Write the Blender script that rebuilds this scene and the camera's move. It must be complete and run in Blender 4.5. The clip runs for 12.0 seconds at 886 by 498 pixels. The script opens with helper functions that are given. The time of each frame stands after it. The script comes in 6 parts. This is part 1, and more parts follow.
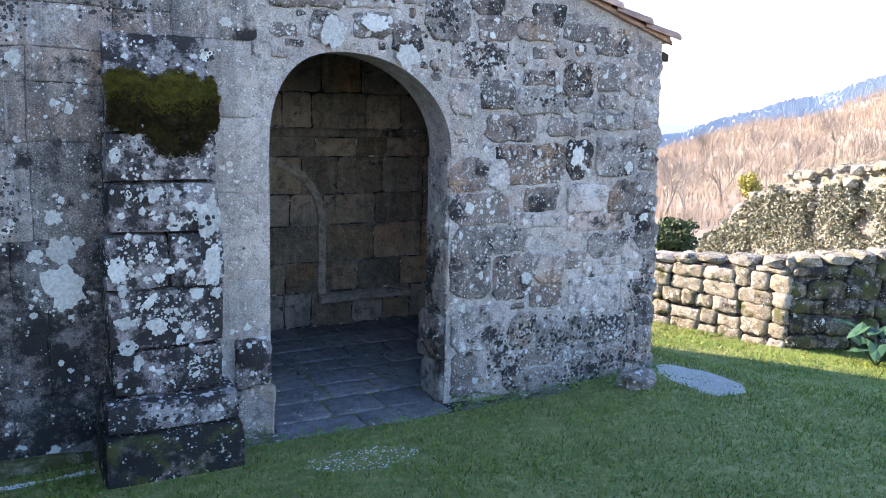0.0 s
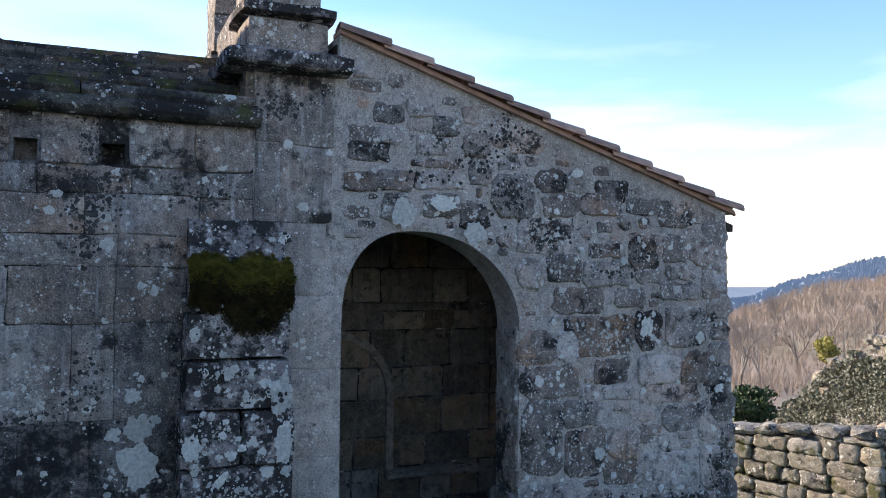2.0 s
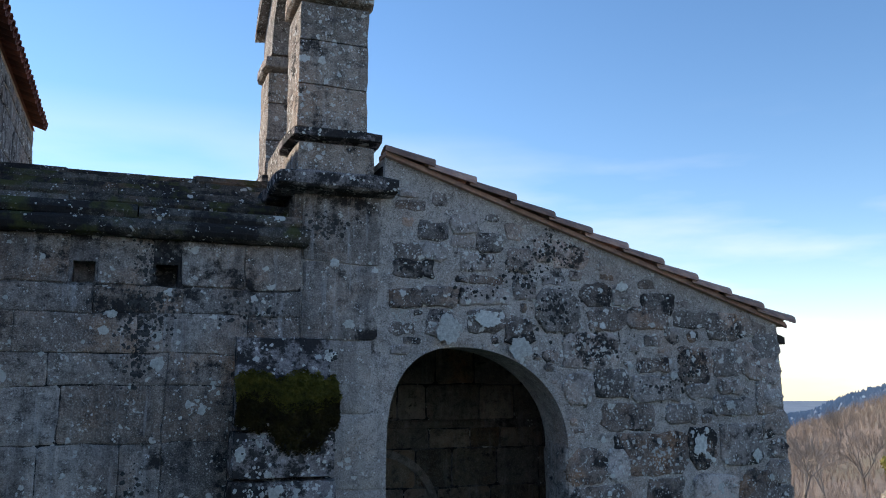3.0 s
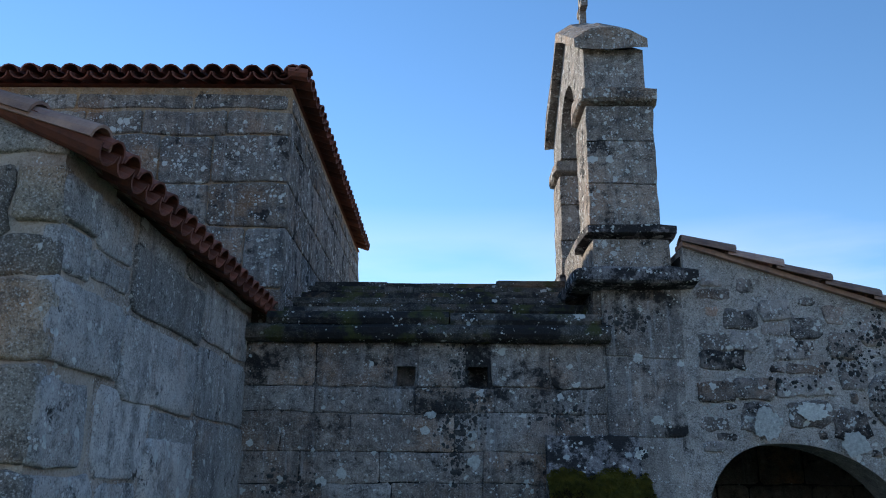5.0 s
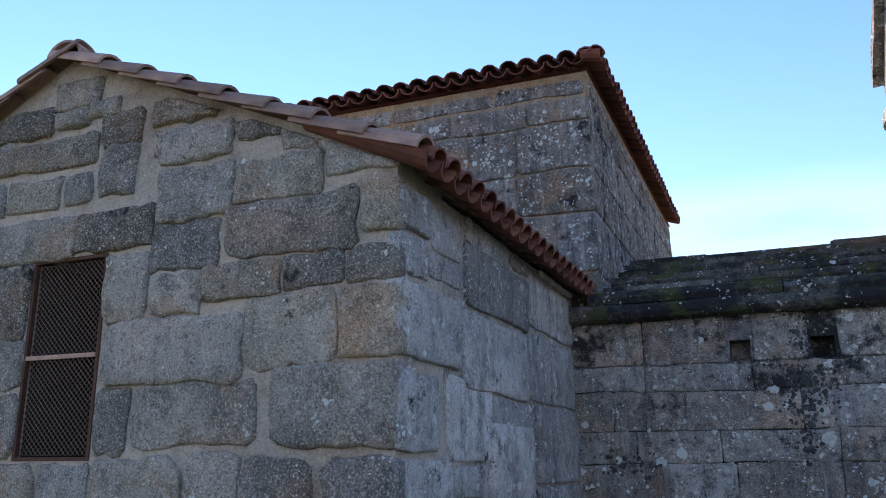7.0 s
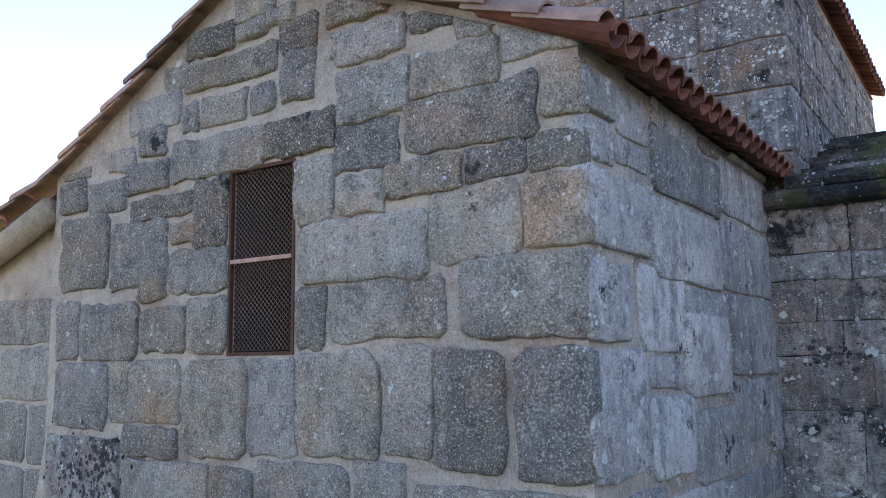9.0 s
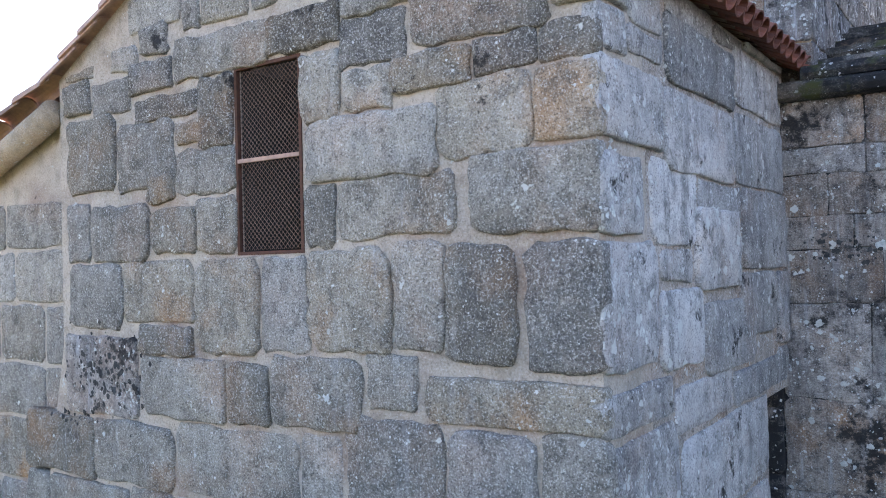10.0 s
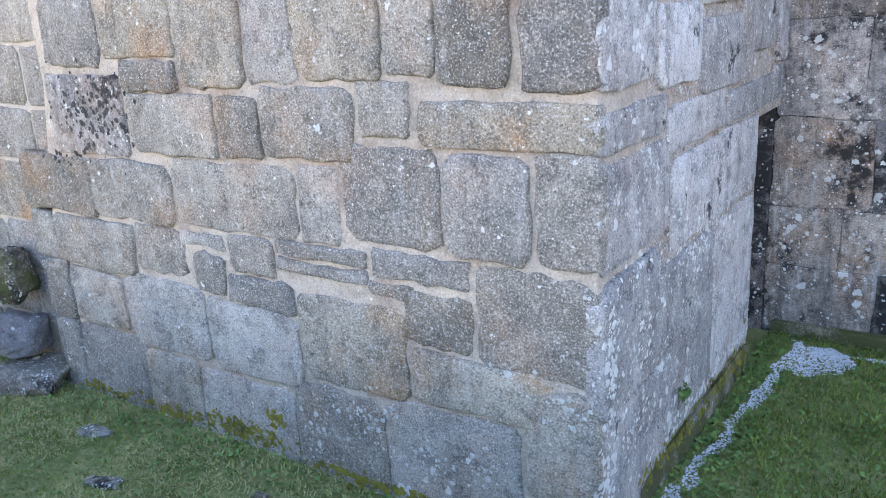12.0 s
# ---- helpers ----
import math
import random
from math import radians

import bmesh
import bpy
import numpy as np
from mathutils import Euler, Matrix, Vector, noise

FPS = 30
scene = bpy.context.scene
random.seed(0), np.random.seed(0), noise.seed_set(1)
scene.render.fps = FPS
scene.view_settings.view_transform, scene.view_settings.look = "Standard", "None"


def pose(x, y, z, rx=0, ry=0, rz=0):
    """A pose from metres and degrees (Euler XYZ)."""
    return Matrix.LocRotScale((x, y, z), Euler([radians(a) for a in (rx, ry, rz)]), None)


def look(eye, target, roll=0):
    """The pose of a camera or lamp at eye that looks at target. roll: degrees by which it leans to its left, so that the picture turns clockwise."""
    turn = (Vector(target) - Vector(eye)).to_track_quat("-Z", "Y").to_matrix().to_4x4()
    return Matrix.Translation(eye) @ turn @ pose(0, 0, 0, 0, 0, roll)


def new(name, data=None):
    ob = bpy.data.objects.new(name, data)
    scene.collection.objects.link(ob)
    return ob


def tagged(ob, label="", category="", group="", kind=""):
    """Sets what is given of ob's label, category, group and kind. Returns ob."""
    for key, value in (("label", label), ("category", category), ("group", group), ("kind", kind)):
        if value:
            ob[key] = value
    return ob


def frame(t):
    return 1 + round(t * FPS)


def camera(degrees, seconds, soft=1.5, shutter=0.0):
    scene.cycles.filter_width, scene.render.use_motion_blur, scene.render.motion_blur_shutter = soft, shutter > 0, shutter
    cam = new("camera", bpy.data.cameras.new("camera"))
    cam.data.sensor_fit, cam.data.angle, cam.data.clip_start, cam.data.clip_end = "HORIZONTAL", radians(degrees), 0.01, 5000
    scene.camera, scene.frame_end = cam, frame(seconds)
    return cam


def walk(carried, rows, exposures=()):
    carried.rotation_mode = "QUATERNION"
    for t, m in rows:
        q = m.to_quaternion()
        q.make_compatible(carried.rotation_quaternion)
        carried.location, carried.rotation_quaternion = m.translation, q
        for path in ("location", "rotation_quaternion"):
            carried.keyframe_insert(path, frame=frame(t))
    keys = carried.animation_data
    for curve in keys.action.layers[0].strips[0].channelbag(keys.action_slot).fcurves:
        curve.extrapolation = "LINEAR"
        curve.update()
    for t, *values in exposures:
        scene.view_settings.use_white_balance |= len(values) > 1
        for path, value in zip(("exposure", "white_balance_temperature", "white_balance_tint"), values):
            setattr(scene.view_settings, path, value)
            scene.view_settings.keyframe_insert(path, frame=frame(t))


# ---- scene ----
cam = camera(56.6, 12.0, soft=1.0)
PATH = [
    (0.0, 0.000, 0.000, 3.175, -28.40, -10.40, 1.80),
    (0.5, -0.007, -0.001, 3.188, -27.95, -7.82, 1.55),
    (1.0, -0.019, -0.016, 3.205, -27.35, -4.63, 1.24),
    (1.5, -0.035, -0.022, 3.229, -25.83, -1.87, 0.88),
    (2.0, -0.065, -0.030, 3.240, -23.72, 1.13, 0.62),
    (2.5, -0.064, -0.054, 3.250, -22.18, 4.71, 0.34),
    (2.7, -0.084, -0.052, 3.249, -21.78, 6.51, 0.21),
    (4.3, -0.068, -0.163, 3.240, -9.82, 15.64, 1.40),
    (4.5, -0.104, -0.152, 3.241, -7.86, 15.81, 1.46),
    (5.0, -0.096, -0.194, 3.237, 0.51, 15.60, 0.51),
    (5.5, -0.118, -0.196, 3.230, 8.40, 15.34, 0.23),
    (6.0, -0.151, -0.200, 3.236, 13.50, 14.83, 0.24),
    (6.5, -0.172, -0.196, 3.234, 17.54, 14.60, -0.24),
    (7.0, -0.185, -0.208, 3.230, 22.15, 14.38, -0.30),
    (7.5, -0.194, -0.213, 3.234, 26.54, 14.07, -0.16),
    (7.7, -0.223, -0.186, 3.233, 27.75, 13.96, -0.31),
    (9.3, -0.316, -0.132, 3.182, 34.72, 5.66, -1.07),
    (9.5, -0.322, -0.134, 3.176, 34.73, 4.37, -1.19),
    (10.0, -0.331, -0.118, 3.152, 34.87, 0.98, -1.51),
    (10.5, -0.343, -0.100, 3.126, 34.88, -4.21, -1.84),
    (11.0, -0.355, -0.091, 3.113, 34.87, -8.28, -2.37),
    (11.5, -0.360, -0.090, 3.094, 34.83, -11.71, -2.83),
    (12.0, -0.366, -0.086, 3.070, 34.95, -17.05, -3.35),
]


def eye_row(t, x, y, z, yaw, pitch, roll):
    a, b = radians(yaw), radians(pitch)
    return t, look((x, y, z), (x - math.sin(a) * math.cos(b), y + math.cos(a) * math.cos(b), z + math.sin(b)), roll)


walk(cam, [eye_row(*r) for r in PATH],
     exposures=[(0.0, 2.52, 7500, 20), (1.0, 2.06, 7300, 18), (2.5, 0.86, 6950, 15), (4.5, 0.38, 6250, 6), (5.5, 0.76, 6650, 13), (6.0, 0.98, 6850, 16), (6.5, 1.1, 7000, 18), (7.6, 1.2, 7100, 20), (9.5, 2.12, 7550, 21), (10.5, 2.6, 7950, 23), (12.0, 3.14, 8700, 26)])

# ---- light ----
SUN_EL, SUN_AZ = 23.0, -40.0          # degrees; azimuth clockwise from +y
world = bpy.data.worlds.new("sky")
scene.world = world
world.use_nodes = True
wn, wl = world.node_tree.nodes, world.node_tree.links
sky = wn.new("ShaderNodeTexSky")
sky.sky_type, sky.sun_disc = "NISHITA", False
sky.sun_elevation, sky.sun_rotation = radians(SUN_EL), radians(SUN_AZ)
sky.air_density, sky.dust_density, sky.ozone_density = 0.9, 0.0, 1.8
wn["Background"].inputs[1].default_value = 0.15
# thin veil of cirrus, densest low over the horizon
wtc = wn.new("ShaderNodeTexCoord")
wmap = wn.new("ShaderNodeMapping")
wmap.inputs["Scale"].default_value = (1.2, 1.2, 6.0)
wnoise = wn.new("ShaderNodeTexNoise")
wnoise.inputs["Scale"].default_value, wnoise.inputs["Detail"].default_value = 1.6, 7
wramp = wn.new("ShaderNodeMapRange")
wramp.inputs[1].default_value, wramp.inputs[2].default_value = 0.40, 0.62
wsep = wn.new("ShaderNodeSeparateXYZ")
wlow = wn.new("ShaderNodeMapRange")
wlow.inputs[1].default_value, wlow.inputs[2].default_value = 0.32, 0.06
wmul = wn.new("ShaderNodeMath")
wmul.operation = "MULTIPLY"
wadd = wn.new("ShaderNodeMath")
wadd.operation = "MULTIPLY_ADD"
wadd.inputs[1].default_value = 0.25
wmix = wn.new("ShaderNodeMix")
wmix.data_type = "RGBA"
wmix.inputs["B"].default_value = (5.2, 5.4, 5.7, 1)
wlow2 = wn.new("ShaderNodeMapRange")
wlow2.inputs[1].default_value, wlow2.inputs[2].default_value = 0.17, 0.0
wl.new(wtc.outputs["Generated"], wmap.inputs["Vector"])
wl.new(wmap.outputs[0], wnoise.inputs["Vector"])
wl.new(wnoise.outputs["Fac"], wramp.inputs[0])
wl.new(wtc.outputs["Generated"], wsep.inputs[0])
wl.new(wsep.outputs["Z"], wlow.inputs[0])
wl.new(wsep.outputs["Z"], wlow2.inputs[0])
wl.new(wramp.outputs[0], wmul.inputs[0])
wl.new(wlow.outputs[0], wmul.inputs[1])
wl.new(wlow2.outputs[0], wadd.inputs[0])
wl.new(wmul.outputs[0], wadd.inputs[2])
wadd.use_clamp = True
wl.new(wadd.outputs[0], wmix.inputs["Factor"])
wsat = wn.new("ShaderNodeHueSaturation")
wsat.inputs["Hue"].default_value, wsat.inputs["Saturation"].default_value = 0.502, 1.18
wl.new(sky.outputs[0], wsat.inputs["Color"])
wl.new(wsat.outputs[0], wmix.inputs["A"])
wl.new(wmix.outputs["Result"], wn["Background"].inputs[0])

sun = new("sun", bpy.data.lights.new("sun", "SUN"))
sun.data.energy, sun.data.angle, sun.data.color = 4.2, radians(0.6), (1.0, 0.9, 0.76)
saz, sel = radians(SUN_AZ), radians(SUN_EL)
sun.matrix_world = look((math.sin(saz) * math.cos(sel) * 60, math.cos(saz) * math.cos(sel) * 60, math.sin(sel) * 60), (0, 0, 0))


# ---- materials ----
def mat_base(name, rough=0.9):
    m = bpy.data.materials.new(name)
    m.use_nodes = True
    n, l = m.node_tree.nodes, m.node_tree.links
    b = n["Principled BSDF"]
    b.inputs["Roughness"].default_value = rough
    b.inputs["Specular IOR Level"].default_value = 0.25
    return m, n, l, b


def noise_node(n, l, vec, scale, detail=4, rough=0.55):
    t = n.new("ShaderNodeTexNoise")
    t.inputs["Scale"].default_value, t.inputs["Detail"].default_value = scale, detail
    t.inputs["Roughness"].default_value = rough
    l.new(vec, t.inputs["Vector"])
    return t.outputs["Fac"]


def ramp_node(n, l, fac, lo, hi, a=0.0, b=1.0):
    r = n.new("ShaderNodeMapRange")
    for k, v in enumerate((lo, hi, a, b)):
        r.inputs[k + 1].default_value = v
    l.new(fac, r.inputs[0])
    return r.outputs[0]


def mix_node(n, l, fac, a, b):
    m = n.new("ShaderNodeMix")
    m.data_type = "RGBA"
    for key, v in (("A", a), ("B", b)):
        if isinstance(v, tuple):
            m.inputs[key].default_value = (*v, 1)
        else:
            l.new(v, m.inputs[key])
    if isinstance(fac, float):
        m.inputs["Factor"].default_value = fac
    else:
        l.new(fac, m.inputs["Factor"])
    return m.outputs["Result"]


def mul_node(n, l, a, b, op="MULTIPLY"):
    m = n.new("ShaderNodeMath")
    m.operation = op
    for k, v in enumerate((a, b)):
        if isinstance(v, (int, float)):
            m.inputs[k].default_value = v
        else:
            l.new(v, m.inputs[k])
    return m.outputs[0]


def granite(name, light=(0.40, 0.38, 0.34), dark=(0.22, 0.22, 0.21), lichen=0.3, black=0.3, streak=0.2, moss=0.0, rust=0.15,
            speck=0.5, bump=0.9, spread=0.35, lichen_scale=9.0, black_scale=2.6, blotch=0.6, blotch_scale=9.0):
    """Weathered granite: mica speckle, stains, lichen rosettes, black crust and run-off streaks."""
    m, n, l, b = mat_base(name, 0.92)
    vec = n.new("ShaderNodeTexCoord").outputs["Object"]
    rnd = n.new("ShaderNodeObjectInfo").outputs["Random"]
    big = noise_node(n, l, vec, 1.3, 5)
    mid = noise_node(n, l, vec, 9, 6, 0.65)
    fine = noise_node(n, l, vec, 85, 3, 0.75)
    grit = noise_node(n, l, vec, 27, 5, 0.75)
    col = mix_node(n, l, ramp_node(n, l, big, 0.3, 0.7), dark, light)
    col = mix_node(n, l, ramp_node(n, l, mid, 0.35, 0.75, 0, 0.5), col, dark)
    if rust:
        rr = mul_node(n, l, ramp_node(n, l, noise_node(n, l, vec, 2.1, 4), 0.5, 0.72), rust * 2.4)
        col = mix_node(n, l, rr, col, (0.40, 0.25, 0.17))
    hsv = n.new("ShaderNodeHueSaturation")
    l.new(ramp_node(n, l, rnd, 0, 1, 1 - spread, 1 + spread), hsv.inputs["Value"])
    l.new(ramp_node(n, l, mul_node(n, l, mul_node(n, l, rnd, 7.31), 1.0, "FRACT"), 0, 1, 0.6, 1.5), hsv.inputs["Saturation"])
    l.new(col, hsv.inputs["Color"])
    col = hsv.outputs["Color"]
    if blotch:
        bt = noise_node(n, l, vec, blotch_scale, 10, 0.76)
        col = mix_node(n, l, ramp_node(n, l, bt, 0.5, 0.62, 0, blotch), col, tuple(v * 0.42 for v in dark))
        col = mix_node(n, l, ramp_node(n, l, bt, 0.44, 0.36, 0, blotch * 0.6), col, tuple(min(0.75, v * 1.35) for v in light))
    col = mix_node(n, l, ramp_node(n, l, grit, 0.55, 0.68, 0, speck), col, (0.09, 0.09, 0.09))
    col = mix_node(n, l, ramp_node(n, l, grit, 0.43, 0.32, 0, speck * 0.8), col, (0.58, 0.56, 0.53))
    col = mix_node(n, l, ramp_node(n, l, fine, 0.54, 0.64, 0, speck), col, (0.74, 0.72, 0.68))
    col = mix_node(n, l, ramp_node(n, l, fine, 0.45, 0.35, 0, speck * 1.3), col, (0.05, 0.05, 0.05))
    if streak:
        mp = n.new("ShaderNodeMapping")
        mp.inputs["Scale"].default_value = (5, 5, 0.45)
        l.new(vec, mp.inputs["Vector"])
        st = ramp_node(n, l, noise_node(n, l, mp.outputs[0], 1.6, 7, 0.65), 0.50, 0.64, 0, streak)
        col = mix_node(n, l, st, col, (0.05, 0.05, 0.056))
        st2 = ramp_node(n, l, noise_node(n, l, mp.outputs[0], 2.7, 6, 0.65), 0.57, 0.68, 0, streak * 0.8)
        col = mix_node(n, l, st2, col, (0.58, 0.59, 0.61))
    if black:
        bl = noise_node(n, l, vec, black_scale, 10, 0.76)
        col = mix_node(n, l, ramp_node(n, l, bl, 0.66 - 0.22 * black, 0.71 - 0.20 * black, 0, 0.94), col, (0.022, 0.021, 0.022))
    if lichen:
        for sc, grow, tone in ((lichen_scale, 0.42, (0.66, 0.67, 0.64)), (lichen_scale * 2.3, 0.46, (0.56, 0.58, 0.56)), (lichen_scale * 4.6, 0.5, (0.70, 0.70, 0.68))):
            warp = n.new("ShaderNodeVectorMath")
            warp.operation = "MULTIPLY_ADD"
            wt = n.new("ShaderNodeTexNoise")
            wt.inputs["Scale"].default_value, wt.inputs["Detail"].default_value = sc * 2.5, 4
            l.new(vec, wt.inputs["Vector"])
            l.new(wt.outputs["Color"], warp.inputs[0])
            warp.inputs[1].default_value = (0.75 / sc,) * 3
            l.new(vec, warp.inputs[2])
            v = n.new("ShaderNodeTexVoronoi")
            v.inputs["Scale"].default_value = sc
            l.new(warp.outputs[0], v.inputs["Vector"])
            wh = n.new("ShaderNodeTexWhiteNoise")
            l.new(v.outputs["Position"], wh.inputs["Vector"])
            size = mul_node(n, l, mul_node(n, l, wh.outputs["Value"], 1.6, "POWER"), grow)
            keep = ramp_node(n, l, noise_node(n, l, vec, sc * 0.22, 4), 0.60 - 0.25 * lichen, 0.68 - 0.25 * lichen)
            d = mul_node(n, l, mul_node(n, l, size, keep), v.outputs["Distance"], "SUBTRACT")
            col = mix_node(n, l, ramp_node(n, l, d, 0.0, 0.05, 0, 0.85), col, tone)
    if moss:
        ms = noise_node(n, l, vec, 3.5, 6, 0.6)
        col = mix_node(n, l, ramp_node(n, l, ms, 0.62 - 0.3 * moss, 0.72 - 0.3 * moss, 0, 0.9), col, (0.07, 0.075, 0.025))
    l.new(col, b.inputs["Base Color"])
    h = mul_node(n, l, mul_node(n, l, mid, 1.2), mul_node(n, l, grit, 0.7), "ADD")
    bp = n.new("ShaderNodeBump")
    bp.inputs["Strength"].default_value, bp.inputs["Distance"].default_value = bump, 0.03
    l.new(h, bp.inputs["Height"])
    l.new(bp.outputs[0], b.inputs["Normal"])
    return m


def plain(name, col, col2, scale=8.0, rough=0.85, bump=0.3, metal=0.0, spread=0.2, dist=0.01):
    """Two-tone surface with fine grain and a little relief."""
    m, n, l, b = mat_base(name, rough)
    b.inputs["Metallic"].default_value = metal
    vec = n.new("ShaderNodeTexCoord").outputs["Object"]
    rnd = n.new("ShaderNodeObjectInfo").outputs["Random"]
    a = noise_node(n, l, vec, scale, 6, 0.62)
    f = noise_node(n, l, vec, scale * 9, 3, 0.6)
    c = mix_node(n, l, ramp_node(n, l, a, 0.35, 0.68), col, col2)
    c = mix_node(n, l, ramp_node(n, l, f, 0.5, 0.75, 0, 0.35), c, tuple(v * 0.5 for v in col))
    hsv = n.new("ShaderNodeHueSaturation")
    l.new(ramp_node(n, l, rnd, 0, 1, 1 - spread, 1 + spread), hsv.inputs["Value"])
    l.new(c, hsv.inputs["Color"])
    l.new(hsv.outputs[0], b.inputs["Base Color"])
    bp = n.new("ShaderNodeBump")
    bp.inputs["Strength"].default_value, bp.inputs["Distance"].default_value = bump, dist
    l.new(mul_node(n, l, a, f, "ADD"), bp.inputs["Height"])
    l.new(bp.outputs[0], b.inputs["Normal"])
    return m


def leafy(name, col, col2, rough=0.55):
    """Leaves and blades, each a little different."""
    m, n, l, b = mat_base(name, rough)
    vec = n.new("ShaderNodeTexCoord").outputs["Object"]
    r = n.new("ShaderNodeNewGeometry").outputs["Random Per Island"]
    p = noise_node(n, l, vec, 2.6, 6, 0.72)
    c = mix_node(n, l, ramp_node(n, l, mul_node(n, l, mul_node(n, l, r, 0.45), mul_node(n, l, p, 1.0), "ADD"), 0.42, 1.02), col, col2)
    l.new(c, b.inputs["Base Color"])
    return m


M_ASHLAR = granite("granite_transept", (0.43, 0.385, 0.33), (0.20, 0.183, 0.16), lichen=0.1, black=0.12, streak=0.18, rust=0.25, spread=0.32, speck=0.6, blotch=0.6, blotch_scale=6)
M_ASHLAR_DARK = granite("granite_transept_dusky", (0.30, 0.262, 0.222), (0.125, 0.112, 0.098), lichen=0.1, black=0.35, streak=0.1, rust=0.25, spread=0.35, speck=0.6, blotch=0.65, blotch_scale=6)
M_SIDE = granite("granite_side", (0.60, 0.57, 0.55), (0.27, 0.26, 0.255), lichen=0.5, black=0.35, streak=0.35, rust=0.14, spread=0.42, speck=0.55, blotch=0.7, blotch_scale=5)
M_NAVE = granite("granite_nave", (0.52, 0.45, 0.40), (0.195, 0.17, 0.157), lichen=0.42, black=0.58, streak=0.42, rust=0.3, spread=0.25, blotch=0.85, black_scale=1.6, speck=0.45)
M_DRESSED = granite("granite_dressed", (0.56, 0.505, 0.465), (0.32, 0.288, 0.268), lichen=0.35, black=0.12, streak=0.2, rust=0.2, spread=0.12, blotch=0.5, speck=0.5)
# algae-black granite; also put in as the recess's shade and as dark joints
M_NAVE_LOW = granite("granite_nave_algae_and_shade", (0.25, 0.222, 0.215), (0.08, 0.072, 0.072), lichen=0.38, black=0.85, streak=0.25, rust=0.12, spread=0.25, blotch=0.85, black_scale=1.7, lichen_scale=6, speck=0.3)
M_FOOT = granite("granite_mossy_foot", (0.20, 0.175, 0.16), (0.06, 0.053, 0.05), lichen=0.4, black=1.2, streak=0.0, moss=0.35, rust=0.15, spread=0.15, blotch=0.8, black_scale=3.0, speck=0.2)
M_RUBBLE = granite("granite_rubble", (0.45, 0.385, 0.355), (0.19, 0.163, 0.15), lichen=0.75, black=0.52, streak=0.0, rust=0.25, spread=0.5, blotch=0.8, speck=0.3, black_scale=2.0, lichen_scale=11)
M_RUBBLE_DARK = granite("granite_rubble_dark", (0.30, 0.25, 0.225), (0.11, 0.096, 0.09), lichen=0.65, black=0.7, streak=0.0, rust=0.35, spread=0.4, blotch=0.8, speck=0.3, black_scale=2.4, lichen_scale=11)
M_BUTTRESS = granite("granite_buttress", (0.44, 0.39, 0.385), (0.20, 0.18, 0.185), lichen=0.7, black=0.97, streak=0.2, rust=0.1, spread=0.25, lichen_scale=6.0, black_scale=3.4, speck=0.35)
# for the tower's side face: darker base and more streaks than its front
M_TOWER_DARK = granite("granite_tower_dark_streaked", (0.30, 0.265, 0.245), (0.12, 0.11, 0.105), lichen=0.6, black=0.6, streak=0.7, rust=0.25, spread=0.3, blotch=0.8)
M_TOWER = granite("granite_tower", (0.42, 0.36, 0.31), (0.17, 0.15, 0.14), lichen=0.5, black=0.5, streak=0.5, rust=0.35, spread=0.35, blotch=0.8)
M_BELL = granite("granite_belfry", (0.46, 0.38, 0.32), (0.19, 0.165, 0.145), lichen=0.65, black=0.45, streak=0.3, rust=0.25, spread=0.25, blotch=0.85, black_scale=2.0)
M_SLAB = granite("granite_roof_slab", (0.135, 0.12, 0.10), (0.05, 0.047, 0.042), lichen=0.3, black=0.8, streak=0.0, moss=0.3, rust=0.2, spread=0.4, speck=0.2, black_scale=1.4)
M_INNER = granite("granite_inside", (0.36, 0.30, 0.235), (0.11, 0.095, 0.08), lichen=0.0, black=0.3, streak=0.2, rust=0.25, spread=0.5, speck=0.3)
M_CEILING_SHADE = plain("porch_ceiling_shade", (0.05, 0.04, 0.032), (0.025, 0.02, 0.018), 6, 0.9, 0.4)
M_PLINTH = granite("mossy_plinth", (0.26, 0.24, 0.17), (0.12, 0.11, 0.07), lichen=0.2, black=0.3, streak=0.2, moss=0.75, rust=0.3, spread=0.2)
M_PAVE = granite("granite_paving", (0.25, 0.25, 0.27), (0.13, 0.13, 0.145), lichen=0.1, black=0.15, streak=0.0, rust=0.05, spread=0.25, speck=0.3)
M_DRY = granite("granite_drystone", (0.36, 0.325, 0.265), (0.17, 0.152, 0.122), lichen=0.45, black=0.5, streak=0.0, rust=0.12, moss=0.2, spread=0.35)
M_DRY_DARK = granite("granite_drystone_algae_and_shade", (0.25, 0.225, 0.19), (0.10, 0.092, 0.075), lichen=0.45, black=0.95, streak=0.0, rust=0.1, moss=0.45, spread=0.3)
M_MORTAR = granite("lime_mortar", (0.63, 0.485, 0.355), (0.47, 0.375, 0.285), lichen=0.05, black=0.1, streak=0.0, rust=0.45, spread=0.0, speck=0.3, blotch=0.35, blotch_scale=5)
M_MORTAR_GREY = granite("mortar_weathered", (0.56, 0.485, 0.43), (0.34, 0.295, 0.262), lichen=0.4, black=0.28, streak=0.12, rust=0.3, spread=0.0, speck=0.6, blotch=0.6, black_scale=1.6)
M_MORTAR_WARM = granite("lime_mortar_warm", (0.50, 0.37, 0.265), (0.33, 0.265, 0.21), lichen=0.1, black=0.2, streak=0.2, rust=0.4, spread=0.0, speck=0.3, blotch=0.5)
M_TILE = plain("terracotta_tile", (0.25, 0.085, 0.055), (0.14, 0.06, 0.05), 14, 0.8, 0.3, spread=0.35)
